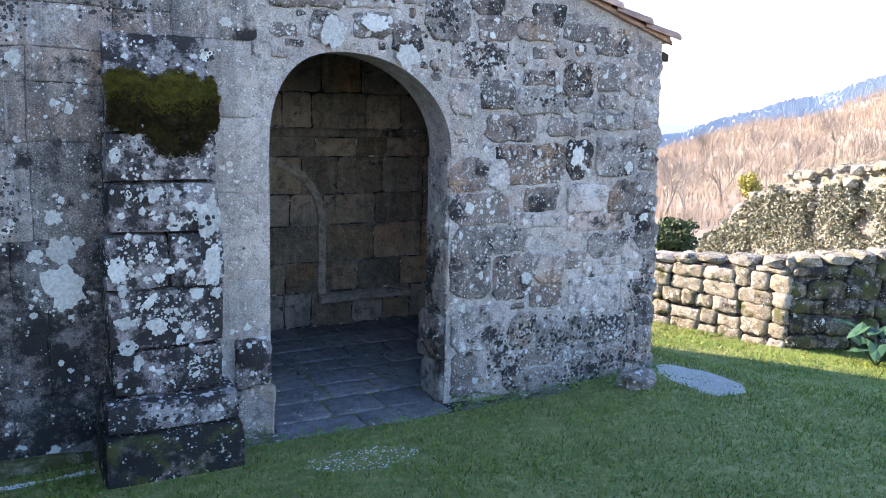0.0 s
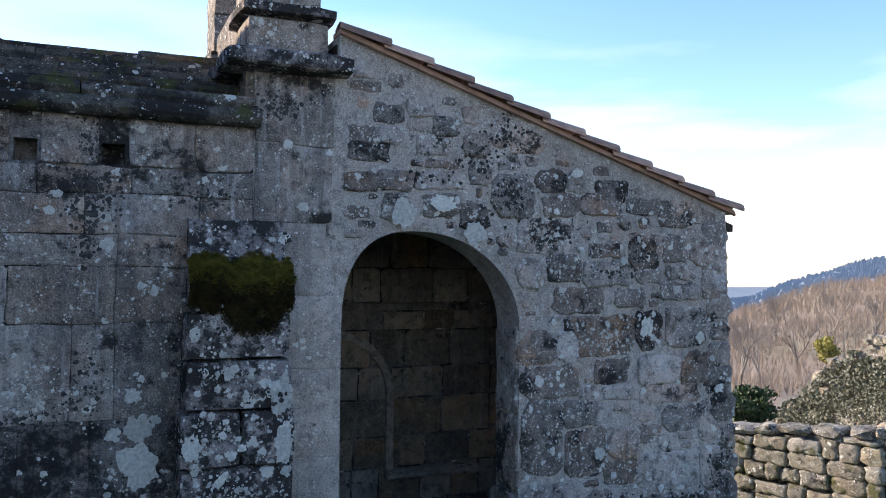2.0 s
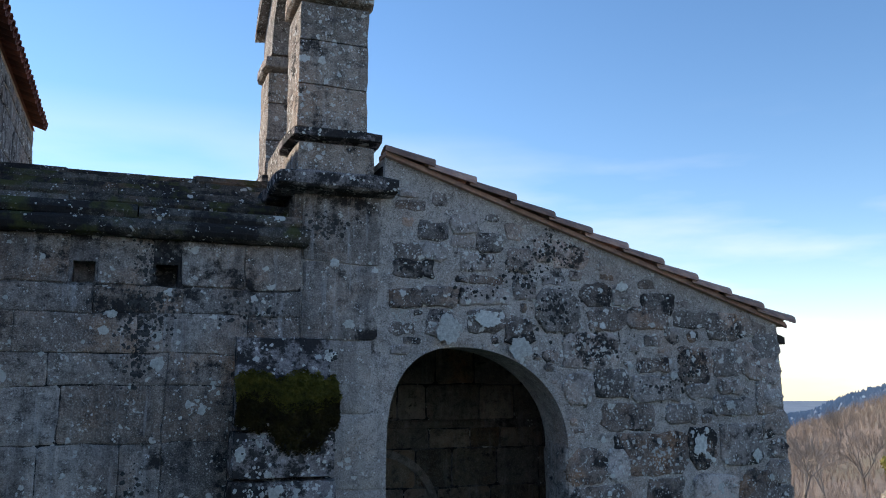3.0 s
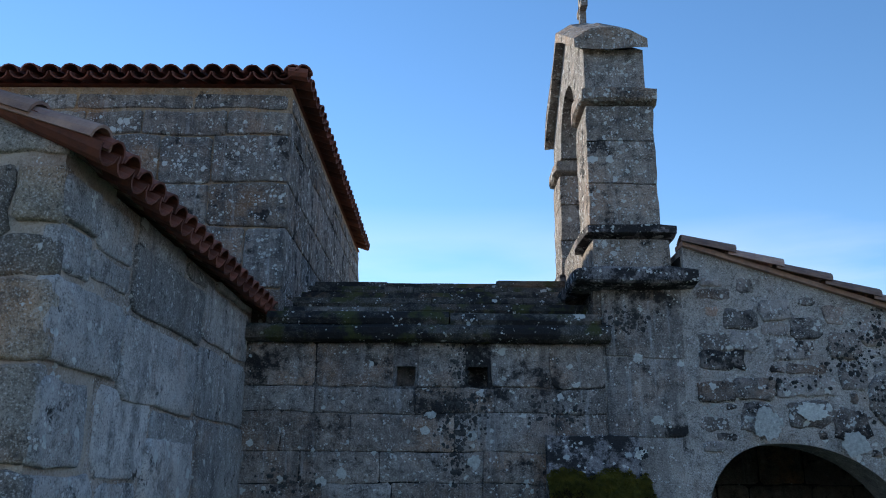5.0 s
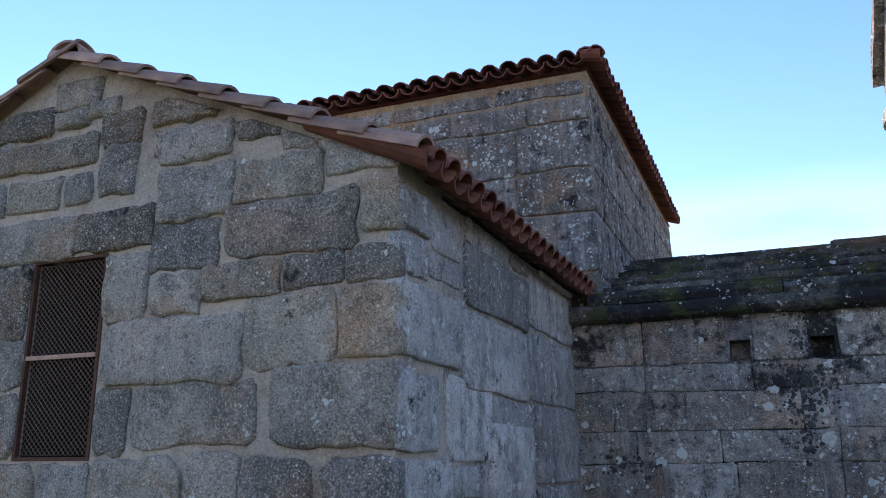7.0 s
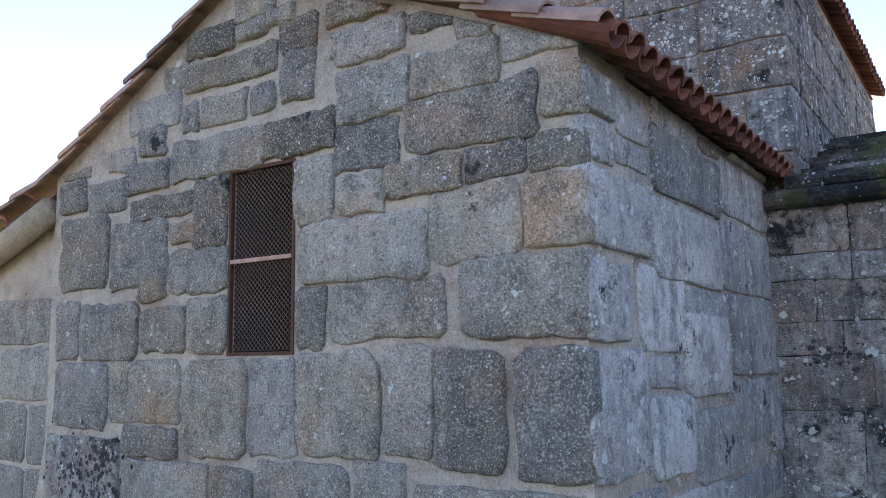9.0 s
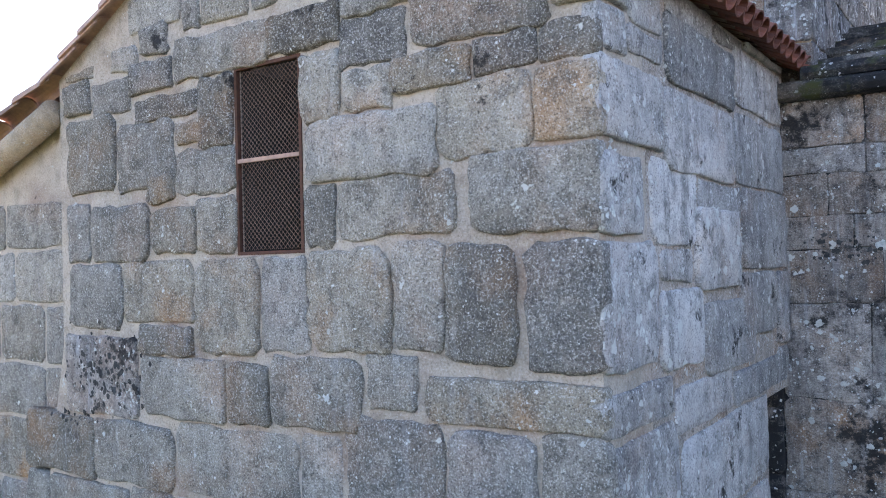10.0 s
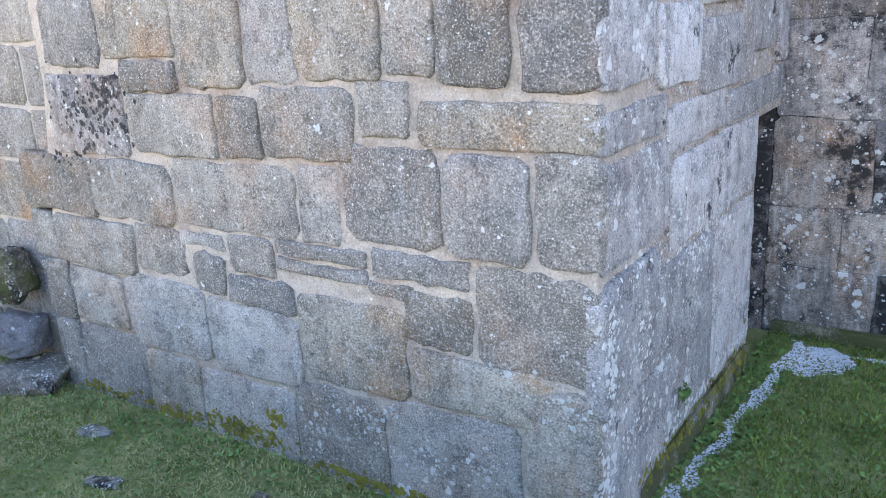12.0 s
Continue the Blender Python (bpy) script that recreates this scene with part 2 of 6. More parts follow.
M_TILE_PALE = plain("terracotta_tile_pale", (0.44, 0.275, 0.205), (0.25, 0.16, 0.14), 9, 0.85, 0.35, spread=0.45)
M_RUST = plain("rusty_iron", (0.16, 0.075, 0.05), (0.10, 0.05, 0.04), 30, 0.75, 0.3, metal=0.3)
M_WIRE = plain("rusty_wire", (0.24, 0.16, 0.13), (0.16, 0.105, 0.085), 30, 0.7, 0.2, metal=0.4)
M_OPENING_SHADE = plain("opening_shade", (0.03, 0.028, 0.026), (0.018, 0.017, 0.016), 4, 0.95, 0.2)
M_LICHEN = plain("white_lichen", (0.70, 0.71, 0.68), (0.40, 0.41, 0.39), 30, 0.95, 0.8)
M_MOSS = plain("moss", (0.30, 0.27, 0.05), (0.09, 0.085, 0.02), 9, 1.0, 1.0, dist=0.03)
M_MOSS_BROWN = plain("moss_brown", (0.085, 0.068, 0.022), (0.024, 0.019, 0.010), 9, 1.0, 1.0, dist=0.03)
M_GRAVEL = plain("grey_gravel", (0.82, 0.82, 0.82), (0.58, 0.58, 0.60), 30, 0.95, 0.8)
M_BARK = plain("bark", (0.20, 0.16, 0.12), (0.12, 0.10, 0.08), 12, 0.95, 0.5)
M_DRYGRASS = leafy("dry_grass", (0.30, 0.27, 0.11), (0.50, 0.45, 0.22), 0.8)
M_GRASS = leafy("grass_blades", (0.035, 0.075, 0.009), (0.265, 0.345, 0.065))
M_CLOVER = leafy("clover_leaves", (0.05, 0.12, 0.03), (0.16, 0.28, 0.08))
M_IVY = leafy("ivy_leaves", (0.07, 0.08, 0.055), (0.30, 0.30, 0.24), 0.4)
M_BUSH = leafy("bush_leaves", (0.02, 0.045, 0.02), (0.06, 0.09, 0.035))
M_BROAD = leafy("broad_leaves", (0.02, 0.065, 0.022), (0.055, 0.12, 0.045), 0.35)
M_DOCK = leafy("dock_leaves", (0.02, 0.06, 0.035), (0.05, 0.115, 0.07), 0.35)
M_YELLOW = leafy("yellow_leaves", (0.24, 0.22, 0.05), (0.38, 0.34, 0.10))
M_TWIG = leafy("winter_twigs", (0.23, 0.178, 0.145), (0.40, 0.325, 0.265), 0.9)
M_CONIFER_HAZE = leafy("far_conifers", (0.25, 0.32, 0.40), (0.31, 0.38, 0.46), 0.9)
M_BRANCH = leafy("bare_branches", (0.22, 0.185, 0.155), (0.32, 0.275, 0.235), 0.9)
M_CRUST = plain("black_algae_crust", (0.03, 0.03, 0.032), (0.085, 0.083, 0.08), 26, 0.95, 0.6)


# ---- helpers of the place ----
def part(name, bm, material, parent=None, label="", kind="", smooth=False):
    me = bpy.data.meshes.new(name)
    bm.to_mesh(me)
    bm.free()
    me.materials.append(material)
    if smooth:
        for p in me.polygons:
            p.use_smooth = True
    ob = new(name, me)
    if parent is not None:
        ob.parent = parent
    return tagged(ob, label=label, kind=kind)


def on_y(y0):
    """A wall that faces the lawn at y = y0: u along x, v up, d outwards."""
    return lambda u, v, d: Vector((u, y0 - d, v))


def on_x(x0):
    """A wall that faces +x at x = x0: u along y, v up, d outwards."""
    return lambda u, v, d: Vector((x0 + d, u, v))


def on_z(z0):
    return lambda u, v, d: Vector((u, v, z0 + d))


def prism(bm, pts, plane, d0, d1):
    """A polygon (counter-clockwise in u, v) pulled from depth d0 out to d1."""
    lo = [bm.verts.new(plane(u, v, d0)) for u, v in pts]
    hi = [bm.verts.new(plane(u, v, d1)) for u, v in pts]
    bm.faces.new(hi)
    bm.faces.new(lo[::-1])
    for i in range(len(pts)):
        j = (i + 1) % len(pts)
        bm.faces.new((lo[i], lo[j], hi[j], hi[i]))
    return bm


def box(bm, x0, x1, y0, y1, z0, z1):
    return prism(bm, [(x0, y0), (x1, y0), (x1, y1), (x0, y1)], on_z(0), z0, z1)


RND = random.Random(7)


def joint_shift(u, v):
    """The slow wander of the joints, shared by neighbouring stones."""
    return (0.020 * noise.noise((u * 2.1, v * 2.1, 40)) + 0.008 * noise.noise((u * 6.3, v * 6.3, 41)),
            0.024 * noise.noise((u * 1.7, v * 1.7, 50)) + 0.009 * noise.noise((u * 5.7, v * 5.7, 51)))


def stone_mesh(u0, u1, v0, v1, plane, proud=0.012, rough=0.012, bev=0.014, back=0.06, round_=0.3, wander=1.0, cap=None):
    """One hewn stone: a wandering outline, worn arrises and an uneven, slightly swollen face."""
    w, h = u1 - u0, v1 - v0
    c = min(w, h) * round_ * 0.5
    nu, nv = max(2, min(7, round(w / 0.09))), max(2, min(7, round(h / 0.09)))
    cs = [c * RND.uniform(0.4, 1.5) for k in range(4)]
    pts = []
    for (a, b), e0, e1, n_, c0, c1 in (((u0, v0), (1, 0), (0, 1), nu, cs[0], cs[1]), ((u1, v0), (0, 1), (-1, 0), nv, cs[1], cs[2]),
                                       ((u1, v1), (-1, 0), (0, -1), nu, cs[2], cs[3]), ((u0, v1), (0, -1), (1, 0), nv, cs[3], cs[0])):
        side = w if e0[0] else h
        c0, c1 = min(c0, side * 0.4), min(c1, side * 0.4)
        for k in range(n_ + 1):
            t = c0 + (side - c0 - c1) * k / n_
            pts.append((a + e0[0] * t, b + e0[1] * t))
    seed = RND.random() * 90
    out = []
    for u, v in pts:
        du, dv = joint_shift(u, v)
        ru = noise.noise((u * 14, v * 14, seed)) * rough * 1.1 + noise.noise((u * 34, v * 34, seed)) * rough * 0.5
        rv = noise.noise((u * 14, v * 14, seed + 9)) * rough * 1.1 + noise.noise((u * 34, v * 34, seed + 9)) * rough * 0.5
        u, v = u + du * wander + ru, v + dv * wander + rv
        out.append((u, min(v, cap(u)) if cap else v))
    pts = out
    cu, cv = sum(p[0] for p in pts) / len(pts), sum(p[1] for p in pts) / len(pts)
    bm = bmesh.new()

    def ring(inset, share, d, wob=0.0):
        out = []
        for u, v in pts:
            r = math.hypot(u - cu, v - cv)
            s = max(0.2, 1 - inset / max(r, 0.02)) * share
            pu, pv = cu + (u - cu) * s, cv + (v - cv) * s
            out.append(bm.verts.new(plane(pu, pv, d + wob * (noise.noise((pu * 7, pv * 7, seed)) + 0.6 * noise.noise((pu * 19, pv * 19, seed))))))
        return out

    lump = 0.005 + abs(proud) * 0.5
    rings = [ring(0, 1, -back), ring(0, 1, proud - bev * 1.1), ring(bev * 0.45, 1, proud - bev * 0.25, lump * 0.5), ring(bev * 1.4, 1, proud, lump), ring(bev, 0.55, proud * 1.15, lump)]
    mid = bm.verts.new(plane(cu, cv, proud * RND.uniform(1.0, 1.4)))
    k = len(pts)
    for p, q in zip(rings, rings[1:]):
        for i in range(k):
            j = (i + 1) % k
            bm.faces.new((p[i], p[j], q[j], q[i]))
    for i in range(k):
        bm.faces.new((rings[-1][i], rings[-1][(i + 1) % k], mid))
    return bm


def stone(parent, material, plane, u0, u1, v0, v1, name="stone", **kw):
    return part(name, stone_mesh(u0, u1, v0, v1, plane, **kw), material, parent, smooth=True)


def course(parent, material, plane, v0, v1, u0, u1, wide=(0.4, 0.9), gap=0.016, keep=None, **kw):
    """A course of stones of uneven width."""
    u = u0
    while u < u1 - 0.02:
        w = RND.uniform(*wide)
        e = u + w if u + w < u1 - wide[0] * 0.6 else u1
        if keep is None or keep((u + e) / 2, (v0 + v1) / 2, e - u, v1 - v0):
            stone(parent, material, plane, u + gap / 2, e - gap / 2, v0 + gap / 2, v1 - gap / 2, **kw)
        u = e


def tile_mesh(name, r0, r1, length, mat, thick=0.014, seg=6):
    """A curved roof tile, arched over x, its wide lower end at y = 0."""
    bm = bmesh.new()
    rings = []
    for y, r in ((0.0, r0), (length, r1)):
        for rr in (r, r - thick):
            rings.append([bm.verts.new((rr * math.cos(math.pi * k / seg), y, rr * 0.85 * math.sin(math.pi * k / seg))) for k in range(seg + 1)])
    o0, i0, o1, i1 = rings
    for k in range(seg):
        bm.faces.new((o0[k], o1[k], o1[k + 1], o0[k + 1]))
        bm.faces.new((i0[k], i0[k + 1], i1[k + 1], i1[k]))
        bm.faces.new((o0[k], o0[k + 1], i0[k + 1], i0[k]))
        bm.faces.new((o1[k], i1[k], i1[k + 1], o1[k + 1]))
    for k in (0, seg):
        bm.faces.new((o0[k], i0[k], i1[k], o1[k]))
    me = bpy.data.meshes.new(name)
    bmesh.ops.recalc_face_normals(bm, faces=bm.faces)
    bm.to_mesh(me)
    bm.free()
    me.materials.append(mat)
    return me


TILE = tile_mesh("tile", 0.098, 0.08, 0.46, M_TILE)
TILE_PALE = tile_mesh("tile_pale", 0.115, 0.092, 0.5, M_TILE_PALE, 0.018, 8)
TILE_RIDGE = tile_mesh("tile_ridge", 0.15, 0.13, 0.5, M_TILE_PALE, 0.02, 8)


def set_tile(parent, me, at, across, up, flip=False, turn=0.0):
    x, y = Vector(across).normalized(), Vector(up).normalized()
    z = x.cross(y).normalized()
    if z.z < 0:
        x, z = -x, -z
    if flip:
        x, z = -x, -z
    ob = new("roof_tile", me)
    ob.parent = parent
    ob.matrix_basis = Matrix.Translation(at) @ Matrix((x, y, z)).transposed().to_4x4() @ pose(0, 0, 0, 0, turn, turn * 0.7)
    return ob


TILE_SHORT = tile_mesh("tile_short", 0.098, 0.09, 0.2, M_TILE)


def eave_tiles(parent, p0, p1, up, pitch=0.2, rows=2, me=TILE):
    """Rows of cover and channel tiles along an eave from p0 to p1, climbing along up."""
    p0, p1, up = Vector(p0), Vector(p1), Vector(up).normalized()
    n = round((p1 - p0).length / pitch)
    e = (p1 - p0) / n
    nrm = e.cross(up).normalized()
    nrm = nrm if nrm.z > 0 else -nrm
    for i in range(n):
        for r in range(rows):
            j = Vector((RND.uniform(-0.006, 0.006), RND.uniform(-0.006, 0.006), RND.uniform(-0.005, 0.005)))
            set_tile(parent, me, p0 + e * (i + 0.5) + up * (r * 0.36) + nrm * (0.045 + 0.012 * r) + j, e, up, turn=RND.uniform(-2, 2))
            set_tile(parent, me, p0 + e * i + up * (r * 0.36 - 0.02) + nrm * (0.05 + 0.012 * r) + j, e, up, flip=True)


def verge_tiles(parent, top, low, across, n):
    """Cover tiles laid down a gable's verge, each lapping the one below."""
    top, low = Vector(top), Vector(low)
    up = (top - low).normalized()
    step = (top - low).length / n
    for i in range(n):
        set_tile(parent, TILE_PALE, low + up * step * i + Vector((0, 0, 0.012 * RND.random())), across, up + Vector((0, 0, -0.075)), turn=RND.uniform(-2, 2))


W, G, S = 7.216, 3.468, -1.93      # faces of nave, transept front, transept side
PW, PG, PS = on_y(W), on_y(G), on_x(S)

# ---- ground ----


def land(x, y):
    """Height of the ground: lawn, the bank that the path runs on, the valley and the hills beyond."""
    r = math.hypot(x, y)
    az = math.degrees(math.atan2(x, y))
    z = 0.02 * noise.noise((x * 0.7, y * 0.7, 0))
    bank = min(1.0, max(0.0, (2.3 - y - 0.012 * x * x) / 2.0)) * min(1.0, max(0.0, (14 - r) / 6))
    z += 1.55 * bank * bank * (3 - 2 * bank)
    fall = min(1, max(0, (r - 9.8) / 5)) * min(1, max(0, (x - 7) / 1.2))
    z -= 0.75 * fall
    if r > 14:
        el = max(-4.5, min(4.0, -3.1 + 0.32 * (az - 43))) if -20 < az < 150 else 0.5
        ridge = 3.2 + 180 * math.tan(radians(el)) + 2.5 * noise.noise((az * 0.2, 3, 0))
        far_ridge = 3.2 + 700 * math.tan(radians(el + 1.05)) + 5 * noise.noise((az * 0.35, 9, 0))
        spots = ((14, -0.6), (24, -1.2), (60, -4.5), (180, ridge), (270, ridge - 22), (700, far_ridge), (900, far_ridge - 40), (4000, -60))
        for (r0, z0), (r1, z1) in zip(spots, spots[1:]):
            if r0 <= r < r1:
                z = z0 + (z1 - z0) * (r - r0) / (r1 - r0)
        z += 0.004 * min(r, 300) * noise.noise((x * 0.05, y * 0.05, 2))
    return z


bm = bmesh.new()
RADII = [0.0] + [0.5 * k for k in range(1, 33)] + [16 * 1.1 ** k for k in range(1, 56)]
RADII = sorted(RADII + [180, 192, 270, 690, 700, 710])
SPOKES = 180
prev = None
for r in RADII[1:]:
    ring_v = []
    for k in range(SPOKES):
        a = 2 * math.pi * k / SPOKES
        x, y = r * math.sin(a), r * math.cos(a)
        ring_v.append(bm.verts.new((x, y, land(x, y))))
    if prev is None:
        c0 = bm.verts.new((0, 0, land(0, 0)))
        for k in range(SPOKES):
            bm.faces.new((c0, ring_v[(k + 1) % SPOKES], ring_v[k]))
    else:
        for k in range(SPOKES):
            bm.faces.new((prev[k], prev[(k + 1) % SPOKES], ring_v[(k + 1) % SPOKES], ring_v[k]))
    prev = ring_v
bmesh.ops.recalc_face_normals(bm, faces=bm.faces)


def ground_material():
    """Turf and soil near by, brown winter woods on the hills, haze painted as blue with distance."""
    m, n, l, b = mat_base("turf", 0.95)
    vec = n.new("ShaderNodeTexCoord").outputs["Object"]
    ln = n.new("ShaderNodeVectorMath")
    ln.operation = "LENGTH"
    l.new(vec, ln.inputs[0])
    a = noise_node(n, l, vec, 1.6, 6, 0.6)
    f = noise_node(n, l, vec, 40, 4, 0.7)
    near = mix_node(n, l, ramp_node(n, l, a, 0.35, 0.65), (0.13, 0.155, 0.045), (0.25, 0.25, 0.095))
    near = mix_node(n, l, ramp_node(n, l, f, 0.55, 0.7, 0, 0.6), near, (0.15, 0.125, 0.08))
    near = mix_node(n, l, ramp_node(n, l, noise_node(n, l, vec, 7, 8, 0.75), 0.5, 0.62, 0, 0.8), near, (0.36, 0.32, 0.15))
    w = noise_node(n, l, vec, 0.16, 8, 0.75)
    far = mix_node(n, l, ramp_node(n, l, w, 0.35, 0.68), (0.23, 0.18, 0.145), (0.34, 0.275, 0.22))
    far = mix_node(n, l, ramp_node(n, l, noise_node(n, l, vec, 0.03, 4), 0.52, 0.62, 0, 0.5), far, (0.16, 0.17, 0.10))
    # distance haze, mixed into the ground colour as blue from 260 m outwards
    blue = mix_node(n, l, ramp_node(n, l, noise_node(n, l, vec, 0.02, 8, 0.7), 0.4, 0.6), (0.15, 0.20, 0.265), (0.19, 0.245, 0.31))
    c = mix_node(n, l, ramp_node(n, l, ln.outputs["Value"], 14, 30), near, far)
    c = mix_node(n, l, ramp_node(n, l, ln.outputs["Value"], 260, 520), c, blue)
    l.new(c, b.inputs["Base Color"])
    bp = n.new("ShaderNodeBump")
    bp.inputs["Strength"].default_value, bp.inputs["Distance"].default_value = 0.7, 0.03
    l.new(mul_node(n, l, a, f, "ADD"), bp.inputs["Height"])
    l.new(bp.outputs[0], b.inputs["Normal"])
    return m


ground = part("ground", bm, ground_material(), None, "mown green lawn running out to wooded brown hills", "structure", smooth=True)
tagged(ground, category="ground")

# ---- nave wall, between transept and porch ----
bm = bmesh.new()
zs = (4.03, 4.21)
prism(bm, [(-2.6, -0.3), (1.3, -0.3), (1.3, zs[0]), (-2.6, zs[0])], PW, -0.7, -0.012)
prism(bm, [(-2.6, zs[1]), (1.3, zs[1]), (1.3, 4.5), (-2.6, 4.5)], PW, -0.7, -0.012)
for a, b_ in ((-2.6, -0.57), (-0.40, 0.07), (0.25, 1.3)):
    prism(bm, [(a, zs[0]), (b_, zs[0]), (b_, zs[1]), (a, zs[1])], PW, -0.7, -0.012)
prism(bm, [(-0.6, zs[0]), (0.3, zs[0]), (0.3, zs[1]), (-0.6, zs[1])], PW, -0.7, -0.22)
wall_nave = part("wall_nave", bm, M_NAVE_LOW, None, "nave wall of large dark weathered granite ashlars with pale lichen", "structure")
tagged(wall_nave, category="wall")


for v0, v1, cuts_ in ((-0.1, 0.65, (-1.98, -1.1, -0.2, 0.6, 1.3)), (0.65, 1.18, (-1.98, -1.4, -0.6, 0.25, 1.3)), (1.18, 1.94, (-1.98, -1.2, -0.5, 0.02, 0.28, 1.3)),
                      (1.94, 2.74, (-1.98, -1.3, -0.72, -0.13, 0.19, 0.72, 1.3)), (2.74, 3.19, (-1.98, -1.2, -0.6, 0.19, 0.83, 1.3)),
                      (3.19, 3.46, (-1.98, -1.4, -0.7, 0.2, 1.3)), (3.46, 3.8, (-1.98, -1.59, -0.97, -0.05, 0.85, 1.3)), (3.8, 4.02, (-1.98, -1.3, -0.4, 0.3, 1.3))):
    for a, b_ in zip(cuts_, cuts_[1:]):
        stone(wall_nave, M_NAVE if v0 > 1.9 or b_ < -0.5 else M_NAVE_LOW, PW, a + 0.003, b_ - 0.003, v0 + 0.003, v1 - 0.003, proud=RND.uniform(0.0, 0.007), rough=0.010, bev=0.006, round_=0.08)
for a, b_ in ((-1.98, -1.3), (-1.3, -0.59), (-0.38, 0.05), (0.27, 0.8), (0.8, 1.3)):
    stone(wall_nave, M_NAVE, PW, a + 0.006, b_ - 0.006, 4.03, 4.42, proud=0.006, rough=0.008, bev=0.008, round_=0.12)

# moulded cornice under the stone roof
def moulding(name, u0, u1, z0, z1, depth, mat, parent, y=W, seg=24, back=0.3):
    bm = bmesh.new()
    h = z1 - z0
    prof = [(-back, z0), (depth * 0.55, z0), (depth * 0.85, z0 + h * 0.12), (depth, z0 + h * 0.4), (depth * 0.97, z0 + h * 0.75), (depth * 0.75, z1), (-back, z1)]
    rings = []
    for k in range(seg + 1):
        u = u0 + (u1 - u0) * k / seg
        rings.append([bm.verts.new((u, y - d - 0.012 * noise.noise((u * 2.3, i, y)), z + 0.012 * noise.noise((u * 1.7, i * 0.5, y + 3)))) for i, (d, z) in enumerate(prof)])
    for a, b2 in zip(rings, rings[1:]):
        for i in range(len(prof)):
            j = (i + 1) % len(prof)
            bm.faces.new((a[i], b2[i], b2[j], a[j]))
    bm.faces.new(rings[0])
    bm.faces.new(rings[-1][::-1])
    bmesh.ops.recalc_face_normals(bm, faces=bm.faces)
    return part(name, bm, mat, parent)


nave_cornice = moulding("trim_cornice", -1.92, 1.34, 4.42, 4.57, 0.17, M_SLAB, None)
tagged(nave_cornice, "dark rounded granite cornice under the roof slabs", "cornice", kind="structure")

# nave roof of long stone slabs in steps
bm = bmesh.new()
prism(bm, [(7.25, 4.5), (9.6, 5.3), (12.0, 4.5)], on_x(1.2), -2.85, 0.0)
roof_nave = part("roof_nave", bm, M_SLAB, None, "mossy dark nave roof of long overlapping stone slabs", "structure")
tagged(roof_nave, category="roof")
for k in range(6):
    y0, z0 = 7.1 + 0.42 * k, 4.56 + 0.158 * k
    x = -1.75
    while x < 1.2:
        e = min(1.26, x + RND.uniform(0.9, 1.7))
        if 1.26 - e < 0.4:
            e = 1.26
        bm = bmesh.new()
        dz, ty = RND.uniform(-0.015, 0.02), RND.uniform(0.0, 0.03)
        n_ = 7
        rows_ = []
        for i in range(n_ + 1):
            u = x + 0.006 + (e - x - 0.012) * i / n_
            wob = 0.018 * noise.noise((u * 3, k, 1))
            prof = [(0.0 + wob, 0.0), (-0.02 + wob, 0.05), (0.02 + wob, 0.115), (0.3, 0.17), (0.6, 0.24), (0.6, 0.0)]
            rows_.append([bm.verts.new((u, y0 + a + ty, z0 + b_ + dz + 0.5 * wob)) for a, b_ in prof])
        for a, b_ in zip(rows_, rows_[1:]):
            for i in range(6):
                j = (i + 1) % 6
                bm.faces.new((a[i], b_[i], b_[j], a[j]))
        bm.faces.new(rows_[0])
        bm.faces.new(rows_[-1][::-1])
        bmesh.ops.recalc_face_normals(bm, faces=bm.faces)
        part("roof_slab", bm, M_SLAB, roof_nave)
        x = e

# ---- porch wall with the arched doorway ----
DOOR_L, DOOR_R, SPRING, CROWN, CROWN_U = 2.115, 3.97, 2.62, 3.56, 2.86


def arch_z(u, pad=0.0):
    """Height of the doorway's head: steep on one side of its crown and slack on the other."""
    if u < CROWN_U:
        t = min(1.0, (CROWN_U - u) / (CROWN_U - DOOR_L + pad))
        return SPRING + (CROWN - SPRING + pad) * (1 - t ** 2.6) ** (1 / 2.6)
    t = min(1.0, (u - CROWN_U) / (DOOR_R - CROWN_U + pad))
    return SPRING + (CROWN - SPRING + pad) * math.sqrt(1 - t * t)


def arch(n=24):
    """Points over the doorway from its far spring to its near one."""
    cx, rx = (DOOR_L + DOOR_R) / 2, (DOOR_R - DOOR_L) / 2
    return [(cx + rx * math.cos(math.pi * k / n), arch_z(cx + rx * math.cos(math.pi * k / n))) for k in range(n + 1)]


def porch_top(u):
    return 5.35 - (u - 2.05) * (5.35 - 3.88) / (6.6 - 2.05)


bm = bmesh.new()
outline = [(1.3, -0.3), (DOOR_L, -0.3)] + arch()[::-1] + [(DOOR_R, -0.3), (6.80, -0.3), (6.76, 1.2), (6.68, 2.4), (6.62, porch_top(6.62)), (2.07, porch_top(2.07)), (2.07, 4.95), (1.3, 4.95)]
prism(bm, outline, PW, -0.49, -0.010)
wall_porch = part("wall_porch", bm, M_MORTAR_GREY, None, "porch wall of lichen-spotted rubble granite round an arched doorway", "structure")
tagged(wall_porch, category="wall")


def in_arch(u, v, pad):
    if not DOOR_L - pad < u < DOOR_R + pad or v > CROWN + pad:
        return False
    if v < SPRING:
        return True
    return v < arch_z(u, pad)


